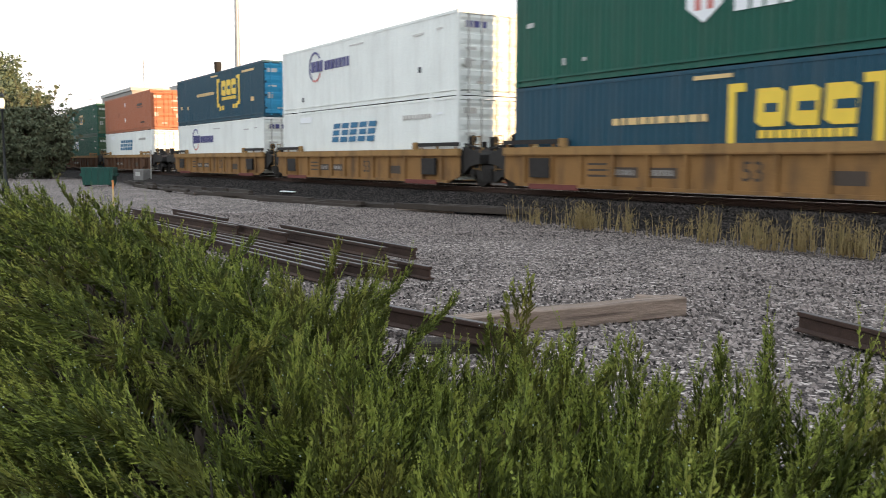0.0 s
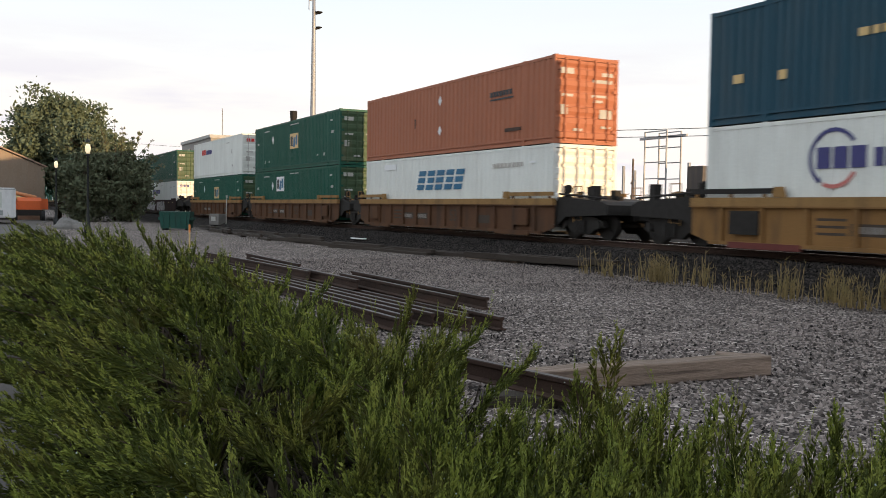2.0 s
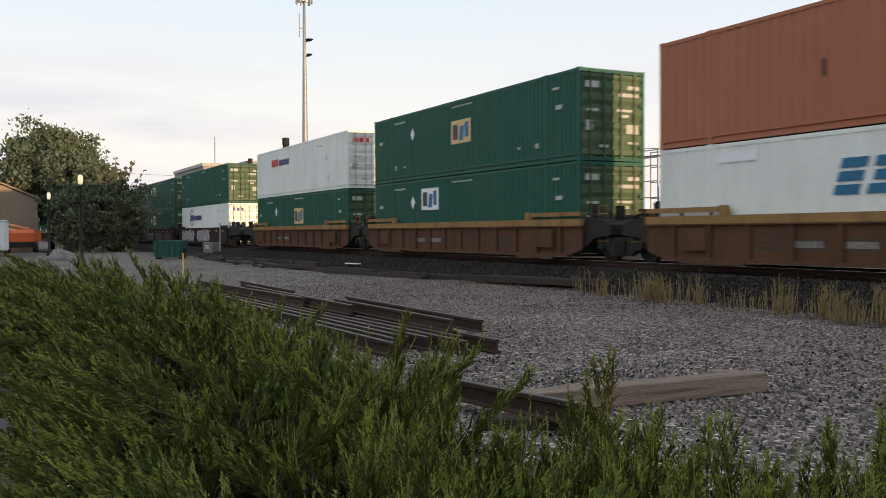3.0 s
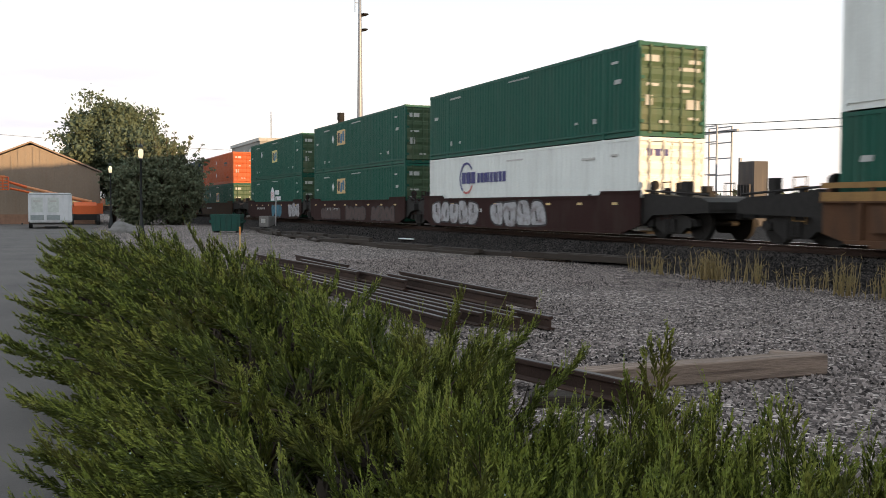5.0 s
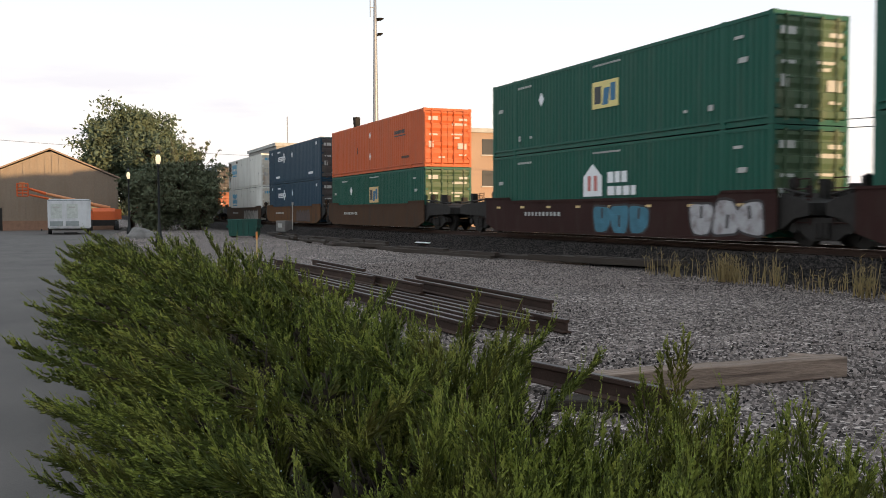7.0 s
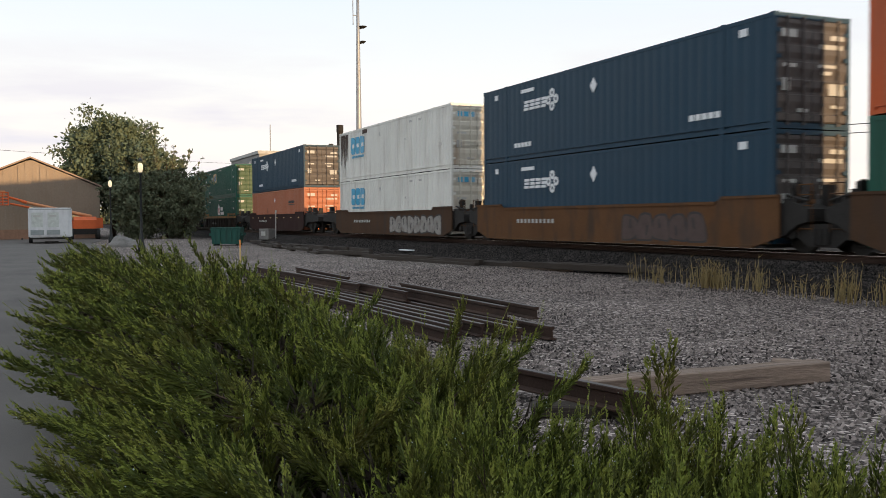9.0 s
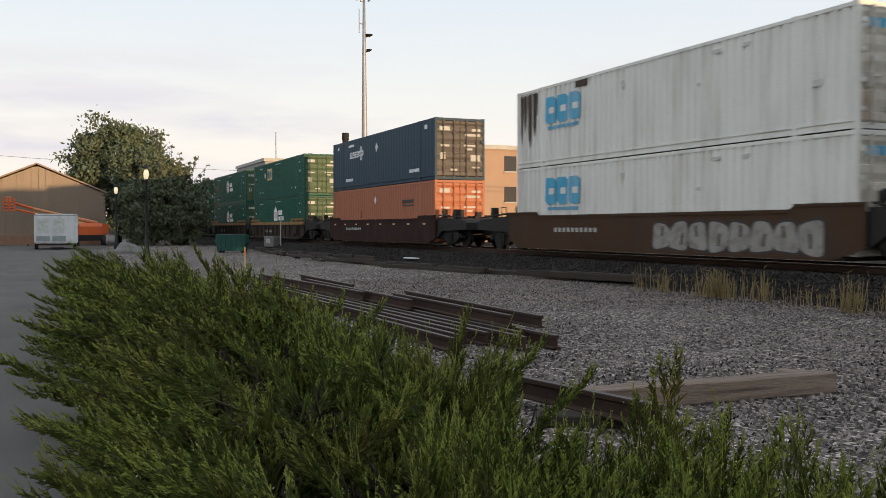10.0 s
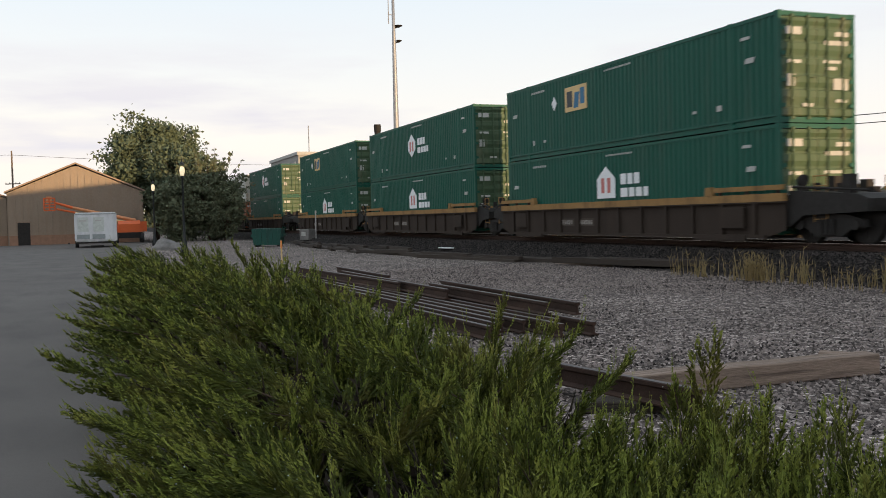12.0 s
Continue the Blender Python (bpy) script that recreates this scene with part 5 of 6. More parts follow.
# ---------------------------------------------------------------- street furniture
def lamp_post(x, y, h):
    t = thing("street_lamp", "black ornamental lamp post with a lit round globe", "street lamp", "lamp posts by the asphalt")
    t.location = (x, y, 0)
    part("post", lathe(bmesh.new(), [(0.20, 0), (0.20, 0.25), (0.13, 0.45), (0.09, 0.9), (0.065, 1.1), (0.05, h - 0.75), (0.09, h - 0.7), (0.09, h - 0.6)], 12), M_LAMPPOST, t, smooth=True)
    part("globe", lathe(bmesh.new(), [(0.085, h - 0.6), (0.11, h - 0.5), (0.135, h - 0.36), (0.12, h - 0.22), (0.07, h - 0.11)], 14), M_GLOBE, t, "glowing warm globe", True)
    part("cap", lathe(bmesh.new(), [(0.13, h - 0.03), (0.10, h + 0.06), (0.03, h + 0.12), (0.02, h + 0.26)], 10), M_LAMPPOST, t)


lamp_post(-50, 4.98, 4.72)
lamp_post(-72.4, 5.13, 4.72)

bin_t = thing("waste_bin", "dark green steel dumpster with a sloping lid on the gravel", "dumpster")
bin_t.matrix_basis = pose(-59.6, 11.25, 0.0, 0, 0, 68)
bm = bmesh.new()
prism(bm, [(-0.85, 0.1), (0.85, 0.1), (0.95, 1.1), (-0.95, 1.1)], -0.7, 0.7)
part("body", bm, M_BIN, bin_t)
for s in (-1, 1):
    bm = bmesh.new()
    box(bm, s * 0.47 - 0.46, s * 0.47 + 0.46, -0.74, 0.74, 1.104, 1.16)
    part("lid", bm, M_BIN, bin_t)
    part("lift_pocket", box(bmesh.new(), s * 0.98 - 0.08, s * 0.98 + 0.08, -0.5, 0.5, 0.62, 0.80), M_BIN, bin_t)
for k in range(5):
    x = -0.7 + 0.35 * k
    part("rib", box(bmesh.new(), x - 0.03, x + 0.03, -0.76, -0.70, 0.14, 1.05), M_BIN, bin_t)
for sx in (-0.7, 0.7):
    part("skid", box(bmesh.new(), sx - 0.08, sx + 0.08, -0.65, 0.65, 0, 0.1), M_STEEL, bin_t)

box_t = thing("concrete_block", "pale concrete block with a lifting loop beside the track", "concrete block")
box_t.matrix_basis = pose(-66.0, 15.35, 0.18, 0, 0, 20)
bm = box(bmesh.new(), -0.6, 0.6, -0.35, 0.35, 0, 0.8)
bmesh.ops.bevel(bm, geom=bm.edges[:], offset=0.04, segments=1, affect="EDGES")
part("body", bm, M_ROCK, box_t)
part("plate", box(bmesh.new(), -0.3, 0.25, -0.37, -0.345, 0.3, 0.6), M_GALV, box_t)
rod_t = thing("marker_rod", "thin steel marker rod standing behind the concrete block", "marker")
rod_t.location = (-64.6, 15.6, 0.2)
part("rod", tube(bmesh.new(), (0, 0, 0), (0.1, 0, 1.9), 0.04), M_GALV, rod_t)
part("head", box(bmesh.new(), -0.05, 0.25, -0.03, 0.03, 1.9, 2.1), M_GALV, rod_t)

stake_t = thing("marker_stake", "slim orange and white marker stake in the gravel", "marker")
stake_t.location = (-29.5, 5.85, 0)
part("stake", box(bmesh.new(), -0.03, 0.03, -0.02, 0.02, 0, 0.75), M_TAN, stake_t)
part("band", box(bmesh.new(), -0.033, 0.033, -0.023, 0.023, 0.75, 1.0), M_MARKER, stake_t)

for k, (x, y, s) in enumerate(((-61, 4.85, 0.75), (-60.4, 5.6, 0.5))):
    bm = bmesh.new()
    bmesh.ops.create_icosphere(bm, subdivisions=2, radius=s)
    for v in bm.verts:
        v.co *= 1 + 0.45 * noise.noise(v.co * 1.4 + Vector((k * 7, 0, 0)))
        v.co.z *= 0.75
    ob = tagged(part("boulder", bm, M_ROCK), "pale broken rock at the foot of the lamp posts", "rock", "rocks by the lamps")
    ob.location = (x, y, 0.2 * s)


# ---------------------------------------------------------------- sheds, trailer, lift
def gable_shed(x, y0, y1, eave, ridge, depth, label, door_y=None):
    t = thing("shed", label, "shed", "sheds across the yard")
    mid = (y0 + y1) / 2
    t.location = (x, mid, 0)
    w = (y1 - y0) / 2
    bm = bmesh.new()                                        # ribbed gable wall with wainscot below
    n = round(2 * w / 0.6)
    for i in range(n):
        a, b = -w + 2 * w * i / n, -w + 2 * w * (i + 1) / n
        for c, e, o in ((a, a + 0.75 * (b - a), 0.0), (a + 0.75 * (b - a), b, 0.09)):
            za, zb = (eave + (ridge - eave) * (1 - abs(q) / w) for q in (c, e))
            pts = ((o, c, 0.9), (o, e, 0.9), (o, e, zb), (o, c, za))
            bm.faces.new([bm.verts.new(p) for p in pts])
            d = 0.09 - o
            bm.faces.new([bm.verts.new(p) for p in ((o, e, 0.9), (d, e, 0.9), (d, e, zb), (o, e, zb))])
    bmesh.ops.remove_doubles(bm, verts=bm.verts, dist=0.001)
    part("gable_wall", bm, M_SHED, t)
    part("wainscot", box(bmesh.new(), -0.25, 0.10, -w, w, 0, 0.9), M_BRICK, t, "red brown masonry base")
    bm = bmesh.new()
    for s in (-1, 1):
        box(bm, -depth, -0.02, s * w - 0.1, s * w + 0.1, 0, eave)
    box(bm, -depth - 0.2, -depth, -w, w, 0, eave)
    part("rear_shell", bm, M_SHED, t)
    for s in (-1, 1):
        bm = bmesh.new()
        vs = [(0.25, 0, ridge + 0.12), (0.25, s * (w + 0.3), eave - 0.05), (-depth, s * (w + 0.3), eave - 0.05), (-depth, 0, ridge + 0.12)]
        lo = [bm.verts.new(v) for v in vs]
        hi = [bm.verts.new((a, b, c + 0.14)) for a, b, c in vs]
        bm.faces.new(lo), bm.faces.new(hi)
        for i in range(4):
            bm.faces.new((lo[i], lo[(i + 1) % 4], hi[(i + 1) % 4], hi[i]))
        part("roof", bm, M_SHEDROOF, t)
    if door_y is not None:
        d = part("door", box(bmesh.new(), -0.05, 0.12, door_y - mid - 0.5, door_y - mid + 0.5, 0, 2.05), M_STEEL, t, "dark steel man door")
        part("door_frame", box(bmesh.new(), -0.05, 0.115, door_y - mid - 0.6, door_y - mid + 0.6, 2.054, 2.15), M_SHEDROOF, t)
    return t


gable_shed(-90, -5.9, 5.4, 4.75, 7.15, 30, "tan ribbed metal shed with a gable roof and masonry base", -4.7)
gable_shed(-91, -17.5, -6.1, 4.3, 6.3, 30, "tan ribbed metal shed with a lower gable roof")

tr = thing("box_trailer", "white enclosed box trailer parked on the asphalt", "trailer")
tr.matrix_basis = pose(-72.9, 1.0, 0, 0, 0, 0)
bm = box(bmesh.new(), -4.6, 1.2, -1.45, 1.45, 0.45, 2.6)
bmesh.ops.bevel(bm, geom=bm.edges[:], offset=0.08, segments=2, affect="EDGES")
part("body", bm, M_TRAILER, tr)
for y in (-1.36, -0.30):
    d = part("door", box(bmesh.new(), 1.20, 1.235, y, y + 0.98, 0.62, 2.45), M_TRAILER, tr)
    part("door_panel", box(bmesh.new(), 1.236, 1.246, y + 0.12, y + 0.86, 1.2, 2.25), M_PANELPALE, d, "pale printed panel")
    part("door_sign", box(bmesh.new(), 1.247, 1.252, y + 0.25, y + 0.70, 1.95, 2.05), M_GALV, d)
    part("kick_plate", box(bmesh.new(), 1.236, 1.246, y + 0.05, y + 0.93, 0.66, 1.0), M_PANELGREY, d)
part("side_door", box(bmesh.new(), 1.20, 1.235, 0.78, 1.36, 0.62, 2.45), M_TRAILER, tr)
part("drip_rail", box(bmesh.new(), 1.18, 1.26, -1.4, 1.4, 2.46, 2.52), M_PANELGREY, tr)
part("steps", box(bmesh.new(), 1.33, 1.75, -0.4, 0.5, 0.12, 0.2), M_STEEL, tr)
part("tongue", box(bmesh.new(), 1.32, 2.3, -1.9, -1.8, 0.35, 0.45, ), M_STEEL, tr)
for y in (-1.43, 1.2):
    part("wheel", tube(bmesh.new(), (-0.6, y, 0.33), (-0.6, y + 0.25, 0.33), 0.33, n=14), M_RUBBER, tr)
part("bumper", box(bmesh.new(), 1.2, 1.32, -1.4, 1.4, 0.35, 0.47), M_STEEL, tr)
part("jack", box(bmesh.new(), 1.1, 1.2, 1.3, 1.42, 0.0, 0.45), M_STEEL, tr)

lift = thing("boom_lift", "orange self-propelled boom lift with its arm lowered", "boom lift")
lift.matrix_basis = pose(-87.0, 4.0, 0.0)
part("chassis", box(bmesh.new(), -1.0, 1.0, -1.1, 1.1, 0.45, 0.95), M_STEEL, lift)
bm = prism(bmesh.new(), [(-1.0, 0.96), (1.0, 0.96), (1.0, 1.7), (0.5, 2.0), (-0.7, 2.0), (-1.0, 1.6)], -0.9, 0.95)
part("turntable", bm, M_LIFT, lift)
for x in (-0.85, 0.85):
    for y in (-1.2, 0.95):
        part("wheel", tube(bmesh.new(), (x, y, 0.45), (x, y + 0.28, 0.45), 0.45, n=16), M_RUBBER, lift)
bm = bmesh.new()
tube(bm, (0, 0.6, 2.0), (0.2, -4.6, 3.25), 0.16, 0.12, 8)
part("boom", bm, M_LIFTPALE, lift, "faded orange telescopic arm")
part("lower_arm", tube(bmesh.new(), (0, 0.8, 1.6), (0.35, -4.4, 2.75), 0.17, 0.12, 8), M_TAN, lift, "tan lower arm")
part("counterweight", box(bmesh.new(), -0.8, 0.8, 0.96, 1.5, 1.0, 1.9), M_LIFT, lift)
bm = bmesh.new()
tube(bm, (0.2, -4.6, 3.25), (0.2, -6.0, 3.7), 0.13, 0.10, 8)
part("jib", bm, M_LIFT, lift)
part("basket_floor", box(bmesh.new(), -0.5, 0.7, -6.9, -6.0, 3.0, 3.08), M_LIFT, lift)
for x in (-0.48, 0.68):
    for y in (-6.88, -6.45, -6.02):
        part("basket_post", tube(bmesh.new(), (x, y, 3.05), (x, y, 4.1), 0.05, n=5), M_LIFT, lift)
for z in (3.3, 3.55, 3.8, 4.1):
    for a, b in (((-0.48, -6.88), (0.68, -6.88)), ((-0.48, -6.02), (0.68, -6.02)), ((-0.48, -6.88), (-0.48, -6.02)), ((0.68, -6.88), (0.68, -6.02))):
        part("basket_rail", tube(bmesh.new(), (*a, z), (*b, z), 0.045, n=5), M_LIFT, lift)
part("control_box", box(bmesh.new(), 0.3, 0.66, -6.7, -6.25, 3.7, 4.25), M_LIFTPALE, lift, "pale control box")
part("jib_link", tube(bmesh.new(), (0.2, -4.3, 2.80), (0.2, -5.9, 3.15), 0.09, 0.09, 8), M_LIFT, lift)
part("engine_hood", prism(bmesh.new(), [(-0.9, 1.0), (0.9, 1.0), (0.85, 1.45), (-0.6, 1.75)], -1.0, -0.905), M_LIFT, lift)
for y in (-1.21, 1.235):
    for x in (-0.85, 0.85):
        part("wheel_hub", tube(bmesh.new(), (x, y, 0.45), (x, y + 0.02, 0.45), 0.2, n=12), M_TRAILER, lift)


# ---------------------------------------------------------------- trees
def leaf_cloud(clumps, per, size, rng):
    """Leaves as small bent quads, gathered in flattened sprays round clump centres."""
    V, F, base = [], [], 0
    for (c, r) in clumps:
        n = max(8, int(per * r * r))
        p = np.asarray(c) + rng.normal(0, 1, (n, 3)) * r * np.array([0.55, 0.55, 0.34])
        a, b = rng.normal(0, 1, (n, 3)), rng.normal(0, 1, (n, 3))
        a /= np.linalg.norm(a, axis=1, keepdims=True)
        b = np.cross(a, b)
        b /= np.linalg.norm(b, axis=1, keepdims=True)
        s = size * rng.uniform(0.6, 1.3, (n, 1))
        q = np.stack([p - a * s, p + b * s * 0.5 - np.array([0, 0, 0.2]) * s, p + a * s, p - b * s * 0.5], 1)
        V.append(q.reshape(-1, 3))
        F.append(np.arange(n)[:, None] * 4 + np.array([[0, 1, 2, 3]]) + base)
        base += 4 * n
    return np.concatenate(V), np.concatenate(F)


def tree(name, x, y, centre_z, radii, trunk_h, seed, m, label, clump_r, n_clumps, per, leaf, wisps=0):
    """A rounded, lobed crown of many leaf sprays on limbs; wisps are thin shoots that stand out of the outline."""
    t = thing(name, label, "tree" if name == "tree" else "bush", "greenery by the shed")
    t.location = (x, y, 0)
    rng = np.random.default_rng(seed)
    rx, ry, rz = radii
    clumps, ends = [], []
    for i in range(n_clumps):
        d = rng.normal(0, 1, 3)
        d /= np.linalg.norm(d)
        lobe = 1 + 0.26 * noise.noise(Vector(d * 2.1) + Vector((seed * 3.1, 0, 0))) + 0.12 * noise.noise(Vector(d * 4.6) + Vector((0, seed * 2.3, 0)))
        r = lobe * rng.uniform(0.30, 1.0) ** 0.45
        c = np.array([d[0] * rx, d[1] * ry, d[2] * rz]) * r + np.array([0, 0, centre_z])
        c[2] = max(c[2], 0.25)
        clumps.append((c, clump_r * rng.uniform(0.6, 1.3)))
        ends.append(c)
    for i in range(wisps):
        a = rng.uniform(-0.2, math.pi + 0.2)
        p = np.array([rng.normal(0, 0.3) * rx, math.cos(a) * ry, math.sin(a) * rz]) * 0.92 + np.array([0, 0, centre_z])
        d = np.array([0, math.cos(a), abs(math.sin(a)) + 0.5]) * rng.uniform(0.5, 1.5)
        for f in (0.2, 0.5, 0.8, 1.05):
            clumps.append((p + d * f, 0.30 - 0.12 * f))
        ends.append(p + d)
    top = Vector((0.15, 0.1, trunk_h))
    bm = bmesh.new()
    tube(bm, (0, 0, 0), top, 0.05 * rz, 0.035 * rz, 10, False)
    tube(bm, top, (0, 0.2, centre_z + 0.5 * rz), 0.035 * rz, 0.01 * rz, 8, False)
    for c in ends:
        s = top.lerp(Vector((0, 0.2, centre_z + 0.5 * rz)), rng.uniform(0, 0.8))
        tube(bm, s, c, 0.012 * rz, 0.003 * rz, 4, False)
    part("trunk", bm, M_BARK, t, "grey brown trunk and limbs")
    v, f = leaf_cloud(clumps, per, leaf, rng)
    crown = new("crown", raw_mesh("crown", v, f, m))
    crown.parent = t
    tagged(crown, kind="stuff")


tree("tree", -98, 7.3, 7.5, (4.4, 4.4, 4.75), 3.0, 3, M_TREE, "broad leafy green tree behind the shed", 0.95, 330, 110, 0.20)
tree("tree", -93, 9.3, 5.6, (3.2, 3.4, 3.8), 1.5, 5, M_TREE, "dense dark green tree beside the track", 0.8, 150, 120, 0.18)
tree("bush", -86, 10.9, 3.4, (2.6, 2.7, 3.4), 0.8, 6, M_BUSH, "dark green overgrown bush beside the track", 0.6, 190, 190, 0.16, 34)
tree("bush", -85, 8.3, 2.9, (2.4, 2.2, 2.9), 0.8, 7, M_BUSH, "dark green overgrown bush behind the lamp posts", 0.6, 130, 190, 0.16, 8)
tree("bush", -84.5, 12.1, 2.5, (1.8, 1.5, 2.3), 0.6, 9, M_BUSH, "dark green overgrown bush beside the track", 0.5, 90, 220, 0.15, 14)


# ---------------------------------------------------------------- mast, poles, buildings beyond the track
mast = thing("radio_mast", "tall slim grey steel radio mast with antennas", "radio mast")
mast.location = (-95, 32.35, 0)
part("shaft", lathe(bmesh.new(), [(0.36, 0), (0.34, 8), (0.26, 16), (0.20, 21), (0.14, 26.5)], 12), M_ZINC, mast, smooth=True)
for z, r in ((22.2, 0.42), (20.6, 0.32)):
    part("antenna_bracket", tube(bmesh.new(), (-0.1, 0, z), (0.2, 0.45, z + 0.1), 0.10), M_STEEL, mast)
    part("dish", lathe(bmesh.new(), [(0.05, 0), (r, 0.2), (r, 0.26)], 12, (0.2, 0.5, z)), M_STEEL, mast)
part("whip_antenna", tube(bmesh.new(), (0, -0.55, 22.6), (0, -0.55, 25.2), 0.05), M_ZINC, mast)
part("whip_arm", tube(bmesh.new(), (0, 0, 23.6), (0, -0.55, 23.6), 0.05), M_ZINC, mast)
for k in range(6):
    a = k * math.pi / 3
    part("panel_antenna", box(bmesh.new(), 0.75, 0.9, -0.14, 0.14, 26.2, 27.6, pose(0, 0, 0, 0, 0, math.degrees(a))), M_ZINC, mast)
    part("antenna_arm", tube(bmesh.new(), (0, 0, 26.4), (0.8 * math.cos(a), 0.8 * math.sin(a), 26.7), 0.04), M_ZINC, mast)


def flat_building(x0, x1, y0, y1, h, m, label, storeys=3, bay=4.0):
    t = thing("building", label, "building", "buildings beyond the track")
    part("shell", box(bmesh.new(), x0, x1, y0, y1, 0, h), m, t)
    part("parapet", box(bmesh.new(), x0 - 0.2, x1 + 0.2, y0 - 0.2, y1 + 0.2, h + 0.004, h + 0.45), M_CONCRETE, t)
    pane = mesh_of("window", box(bmesh.new(), -0.04, 0.06, -0.7, 0.7, -0.8, 0.8), M_DARKGLASS)
    sill = mesh_of("sill", box(bmesh.new(), 0, 0.14, -0.8, 0.8, -0.95, -0.82), M_CONCRETE)
    spots = []
    for s in range(storeys):
        z = h * (s + 0.55) / storeys
        spots += [(x1, y0 + bay * (k + 0.5), z, 0) for k in range(int((y1 - y0) / bay))]
        spots += [(x0 + bay * (k + 0.5), y0, z, -90) for k in range(int((x1 - x0) / bay))]
    for x, y, z, a in spots:
        w = new("window", pane)
        w.parent, w.matrix_basis = t, pose(x, y, z, 0, 0, a)
        k = new("sill", sill)
        k.parent = w
    return t


b1 = flat_building(-150, -130, 29.4, 44.0, 11.0, M_BLDG, "grey flat-roofed building beyond the track")
for y, z in ((36.5, 12.0), (38.5, 11.9), (40.5, 12.4)):
    part("roof_vent", tube(bmesh.new(), (-131.5, y, 11.0), (-131.5, y, z + 0.4), 0.35), M_STEEL, b1)
part("roof_unit", box(bmesh.new(), -136, -132, 36.0, 39.0, 11.46, 12.1), M_BLDG, b1)
part("aerial", tube(bmesh.new(), (-132, 31.5, 11.0), (-132, 31.5, 15.4), 0.07), M_ZINC, b1)
chim = thing("chimney", "dark slim factory chimney beyond the track", "chimney")
chim.location = (-120, 38.2, 0)
part("shaft", lathe(bmesh.new(), [(0.55, 0), (0.42, 13.4), (0.48, 13.5), (0.48, 14.4)], 14), M_STEEL, chim)
flat_building(-100, -87, 40.0, 57.5, 9.8, M_BLDG_TAN, "tan brick flat-roofed building beyond the track")


def utility_pole(x, y, h, yaw=0, transformer=True):
    t = thing("utility_pole", "brown wooden utility pole with a cross-arm", "utility pole", "utility poles beyond the track")
    t.matrix_basis = pose(x, y, 0, 0, 0, yaw)
    part("pole", tube(bmesh.new(), (0, 0, 0), (0, 0, h), 0.17, 0.11, 10), M_WOODPOLE, t)
    z = h * 0.62
    part("cross_arm", box(bmesh.new(), -1.2, 1.2, -0.07, 0.07, z, z + 0.14), M_WOODPOLE, t)
    for dx in (-1.1, -0.5, 0.5, 1.1):
        part("insulator", lathe(bmesh.new(), [(0.05, z + 0.14), (0.07, z + 0.24), (0.04, z + 0.32)], 8, (dx, 0, 0)), M_CONCRETE, t)
    if transformer:
        part("transformer", lathe(bmesh.new(), [(0.2, z - 1.6), (0.24, z - 1.5), (0.24, z - 0.75), (0.18, z - 0.65)], 10, (0.35, 0, 0)), M_ZINC, t)
    return t


utility_pole(-54.3, 40.0, 10.6, 60)
utility_pole(-92, 70, 8.2, -30, False)
utility_pole(-89, 71, 8.0, -30, False)
utility_pole(-150, -9.0, 13.0, 60, False)


def cable(a, b, sag):
    bm = bmesh.new()
    a, b = Vector(a), Vector(b)
    pts = [a.lerp(b, i / 12) - Vector((0, 0, sag * 4 * (i / 12) * (1 - i / 12))) for i in range(13)]
    for p, q in zip(pts, pts[1:]):
        tube(bm, p, q, 0.025, n=4, caps=False)
    bmesh.ops.remove_doubles(bm, verts=bm.verts, dist=0.02)
    tagged(part("overhead_cable", bm, M_WIRE), "thin black overhead cable between poles", "cable", "overhead cables")


for dz in (0.0, 0.5):
    cable((-54.3, 40.0, 6.9 + dz), (0, 52, 6.6 + dz), 0.5)
    cable((-54.3, 40.0, 6.9 + dz), (-92, 70, 5.4 + dz), 0.5)
cable((-150, -9, 12.4), (-150, -60, 12.6), 0.5)
cable((-150, -9, 12.4), (-190, 60, 13), 0.5)

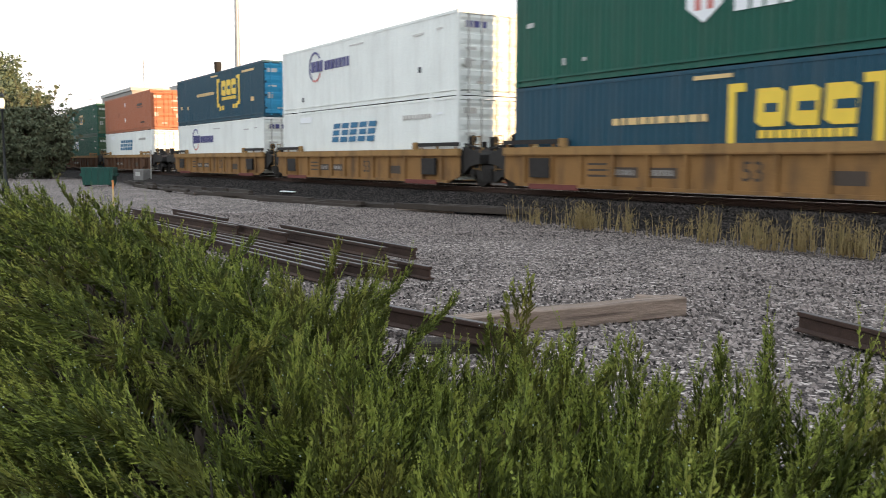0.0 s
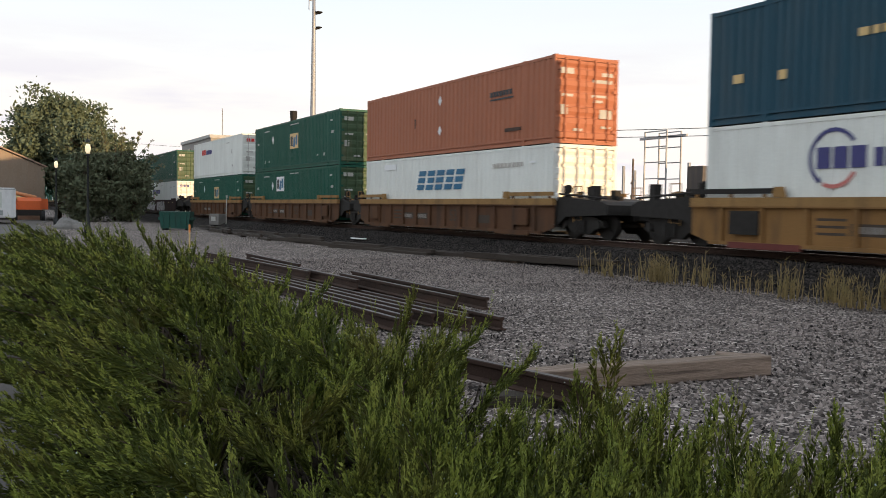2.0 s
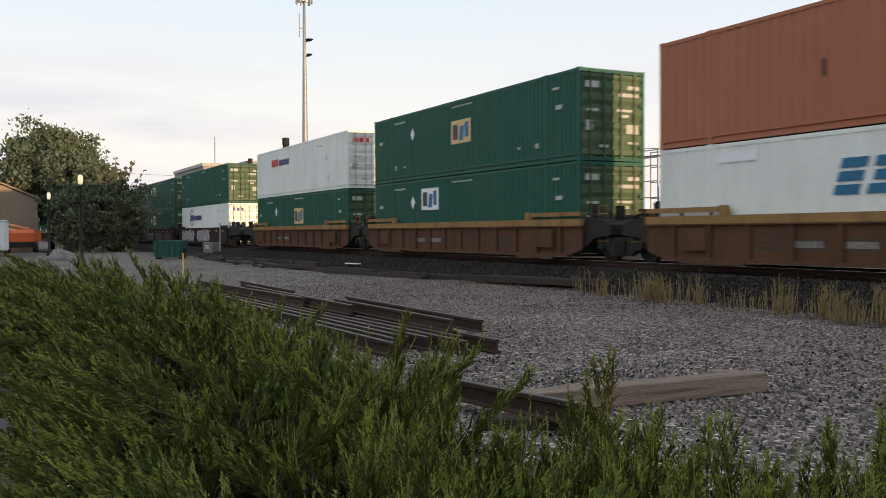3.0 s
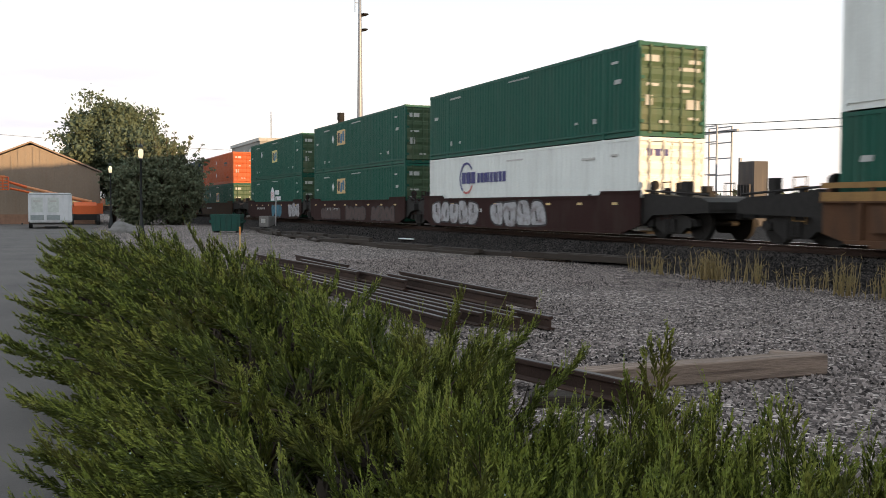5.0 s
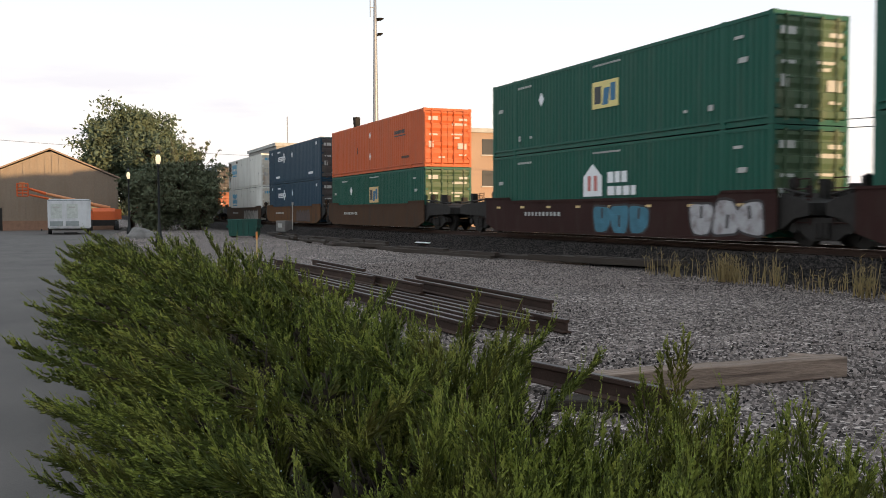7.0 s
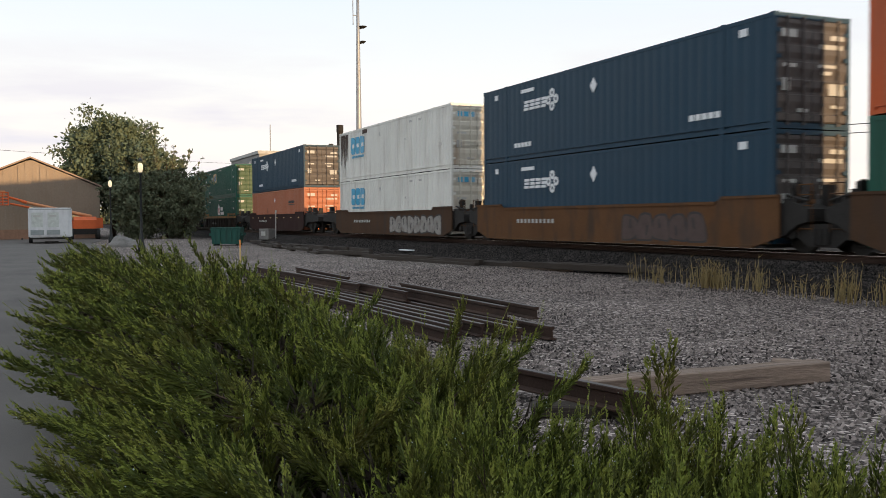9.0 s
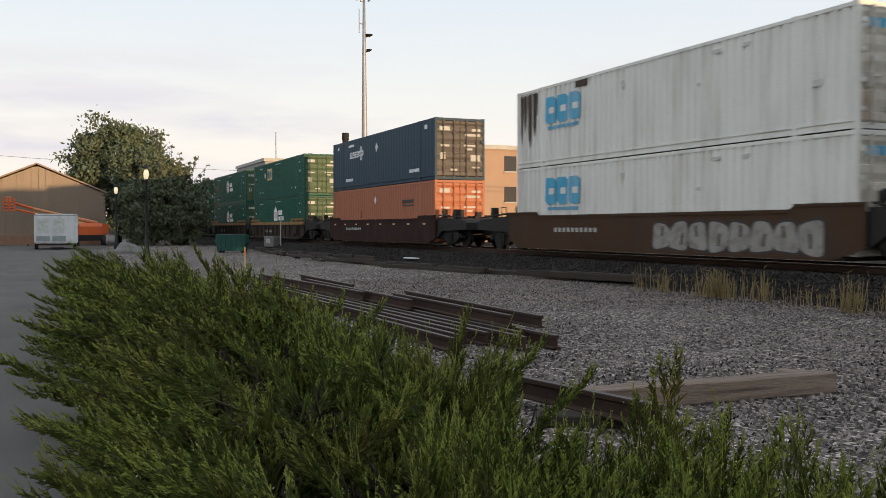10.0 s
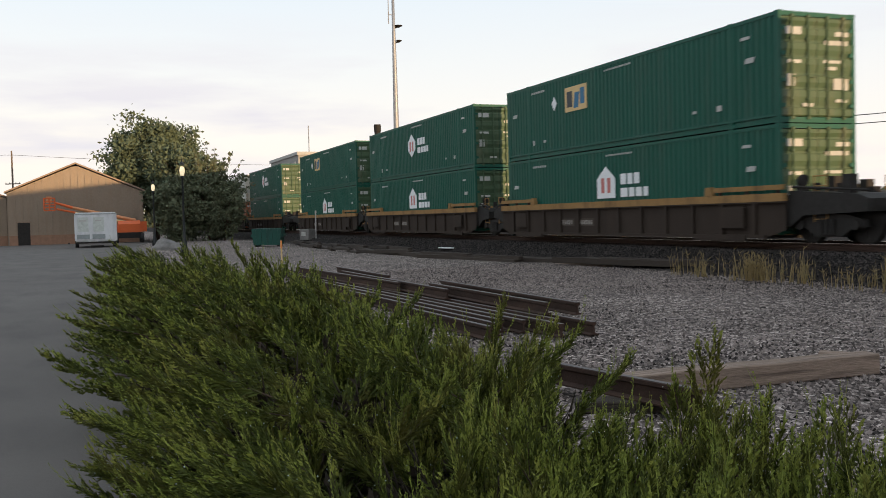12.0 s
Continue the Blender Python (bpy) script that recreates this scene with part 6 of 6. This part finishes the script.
# steel gantry of a small substation
gan = thing("substation_gantry", "grey steel lattice gantry of a substation", "gantry")
gan.location = (-70.8, 60, 0)
for x in (-1.6, 1.6):
    for y in (-0.9, 0.9):
        part("leg", box(bmesh.new(), x - 0.06, x + 0.06, y - 0.06, y + 0.06, 0, 9.5), M_ZINC, gan)
for z in (1.6, 3.2, 4.8, 6.4, 7.9, 9.4):
    for y in (-0.9, 0.9):
        part("strut", box(bmesh.new(), -1.54, 1.54, y - 0.05, y + 0.05, z, z + 0.1), M_ZINC, gan)
part("cross_beam", box(bmesh.new(), -3.4, 3.4, -0.12, 0.12, 8.8, 9.05), M_ZINC, gan)
for k, x in enumerate((-76.8, -75.0, -67.0)):
    p = tagged(part("switch_post", tube(bmesh.new(), (0, 0, 0), (0, 0, 6.3 - 0.5 * (k % 2)), 0.16), M_ZINC), "grey steel switchgear post", "post", "substation posts")
    p.location = (x, 60, 0)
tf = thing("transformer_box", "grey steel transformer box on the ground", "transformer")
tf.location = (-65.3, 60, 0)
part("tank", box(bmesh.new(), -1, 1, -0.8, 0.8, 0, 5.9), M_GREY, tf)
for k in range(5):
    part("cooling_fin", box(bmesh.new(), -0.85 + 0.36 * k, -0.75 + 0.36 * k, -1.05, -0.8, 0.6, 3.8), M_GREY, tf)

# far low treeline closing the view along the horizon
rng = np.random.default_rng(12)
clumps = [((-330 + 9 * k + rng.uniform(-4, 4), 190 + rng.uniform(-15, 25), rng.uniform(0.5, 2.5)), rng.uniform(4, 6.5)) for k in range(46)]
clumps += [((-300 + rng.uniform(-20, 20), -150 + 7 * k, rng.uniform(0.5, 3)), rng.uniform(4, 7)) for k in range(50)]
v, f = leaf_cloud(clumps, 9, 1.25, rng)
tagged(new("far_trees", raw_mesh("far_trees", v, f, M_BUSH)), "low dark treeline far behind the yard", "trees", kind="stuff")


# ---------------------------------------------------------------- movement of the train
def motions():
    for ob, x, y, z in MOVERS:
        walk(ob, [(t, pose(x + SPEED * t, y, z)) for t in (0, 4, 8, 12)])
    turn = math.degrees(SPEED / FPS / WHEEL_R)
    for w, x in WHEELS:
        walk(w, [(f / FPS, pose(x, 0, WHEEL_R, 0, turn * f, 0)) for f in range(361)])


motions()
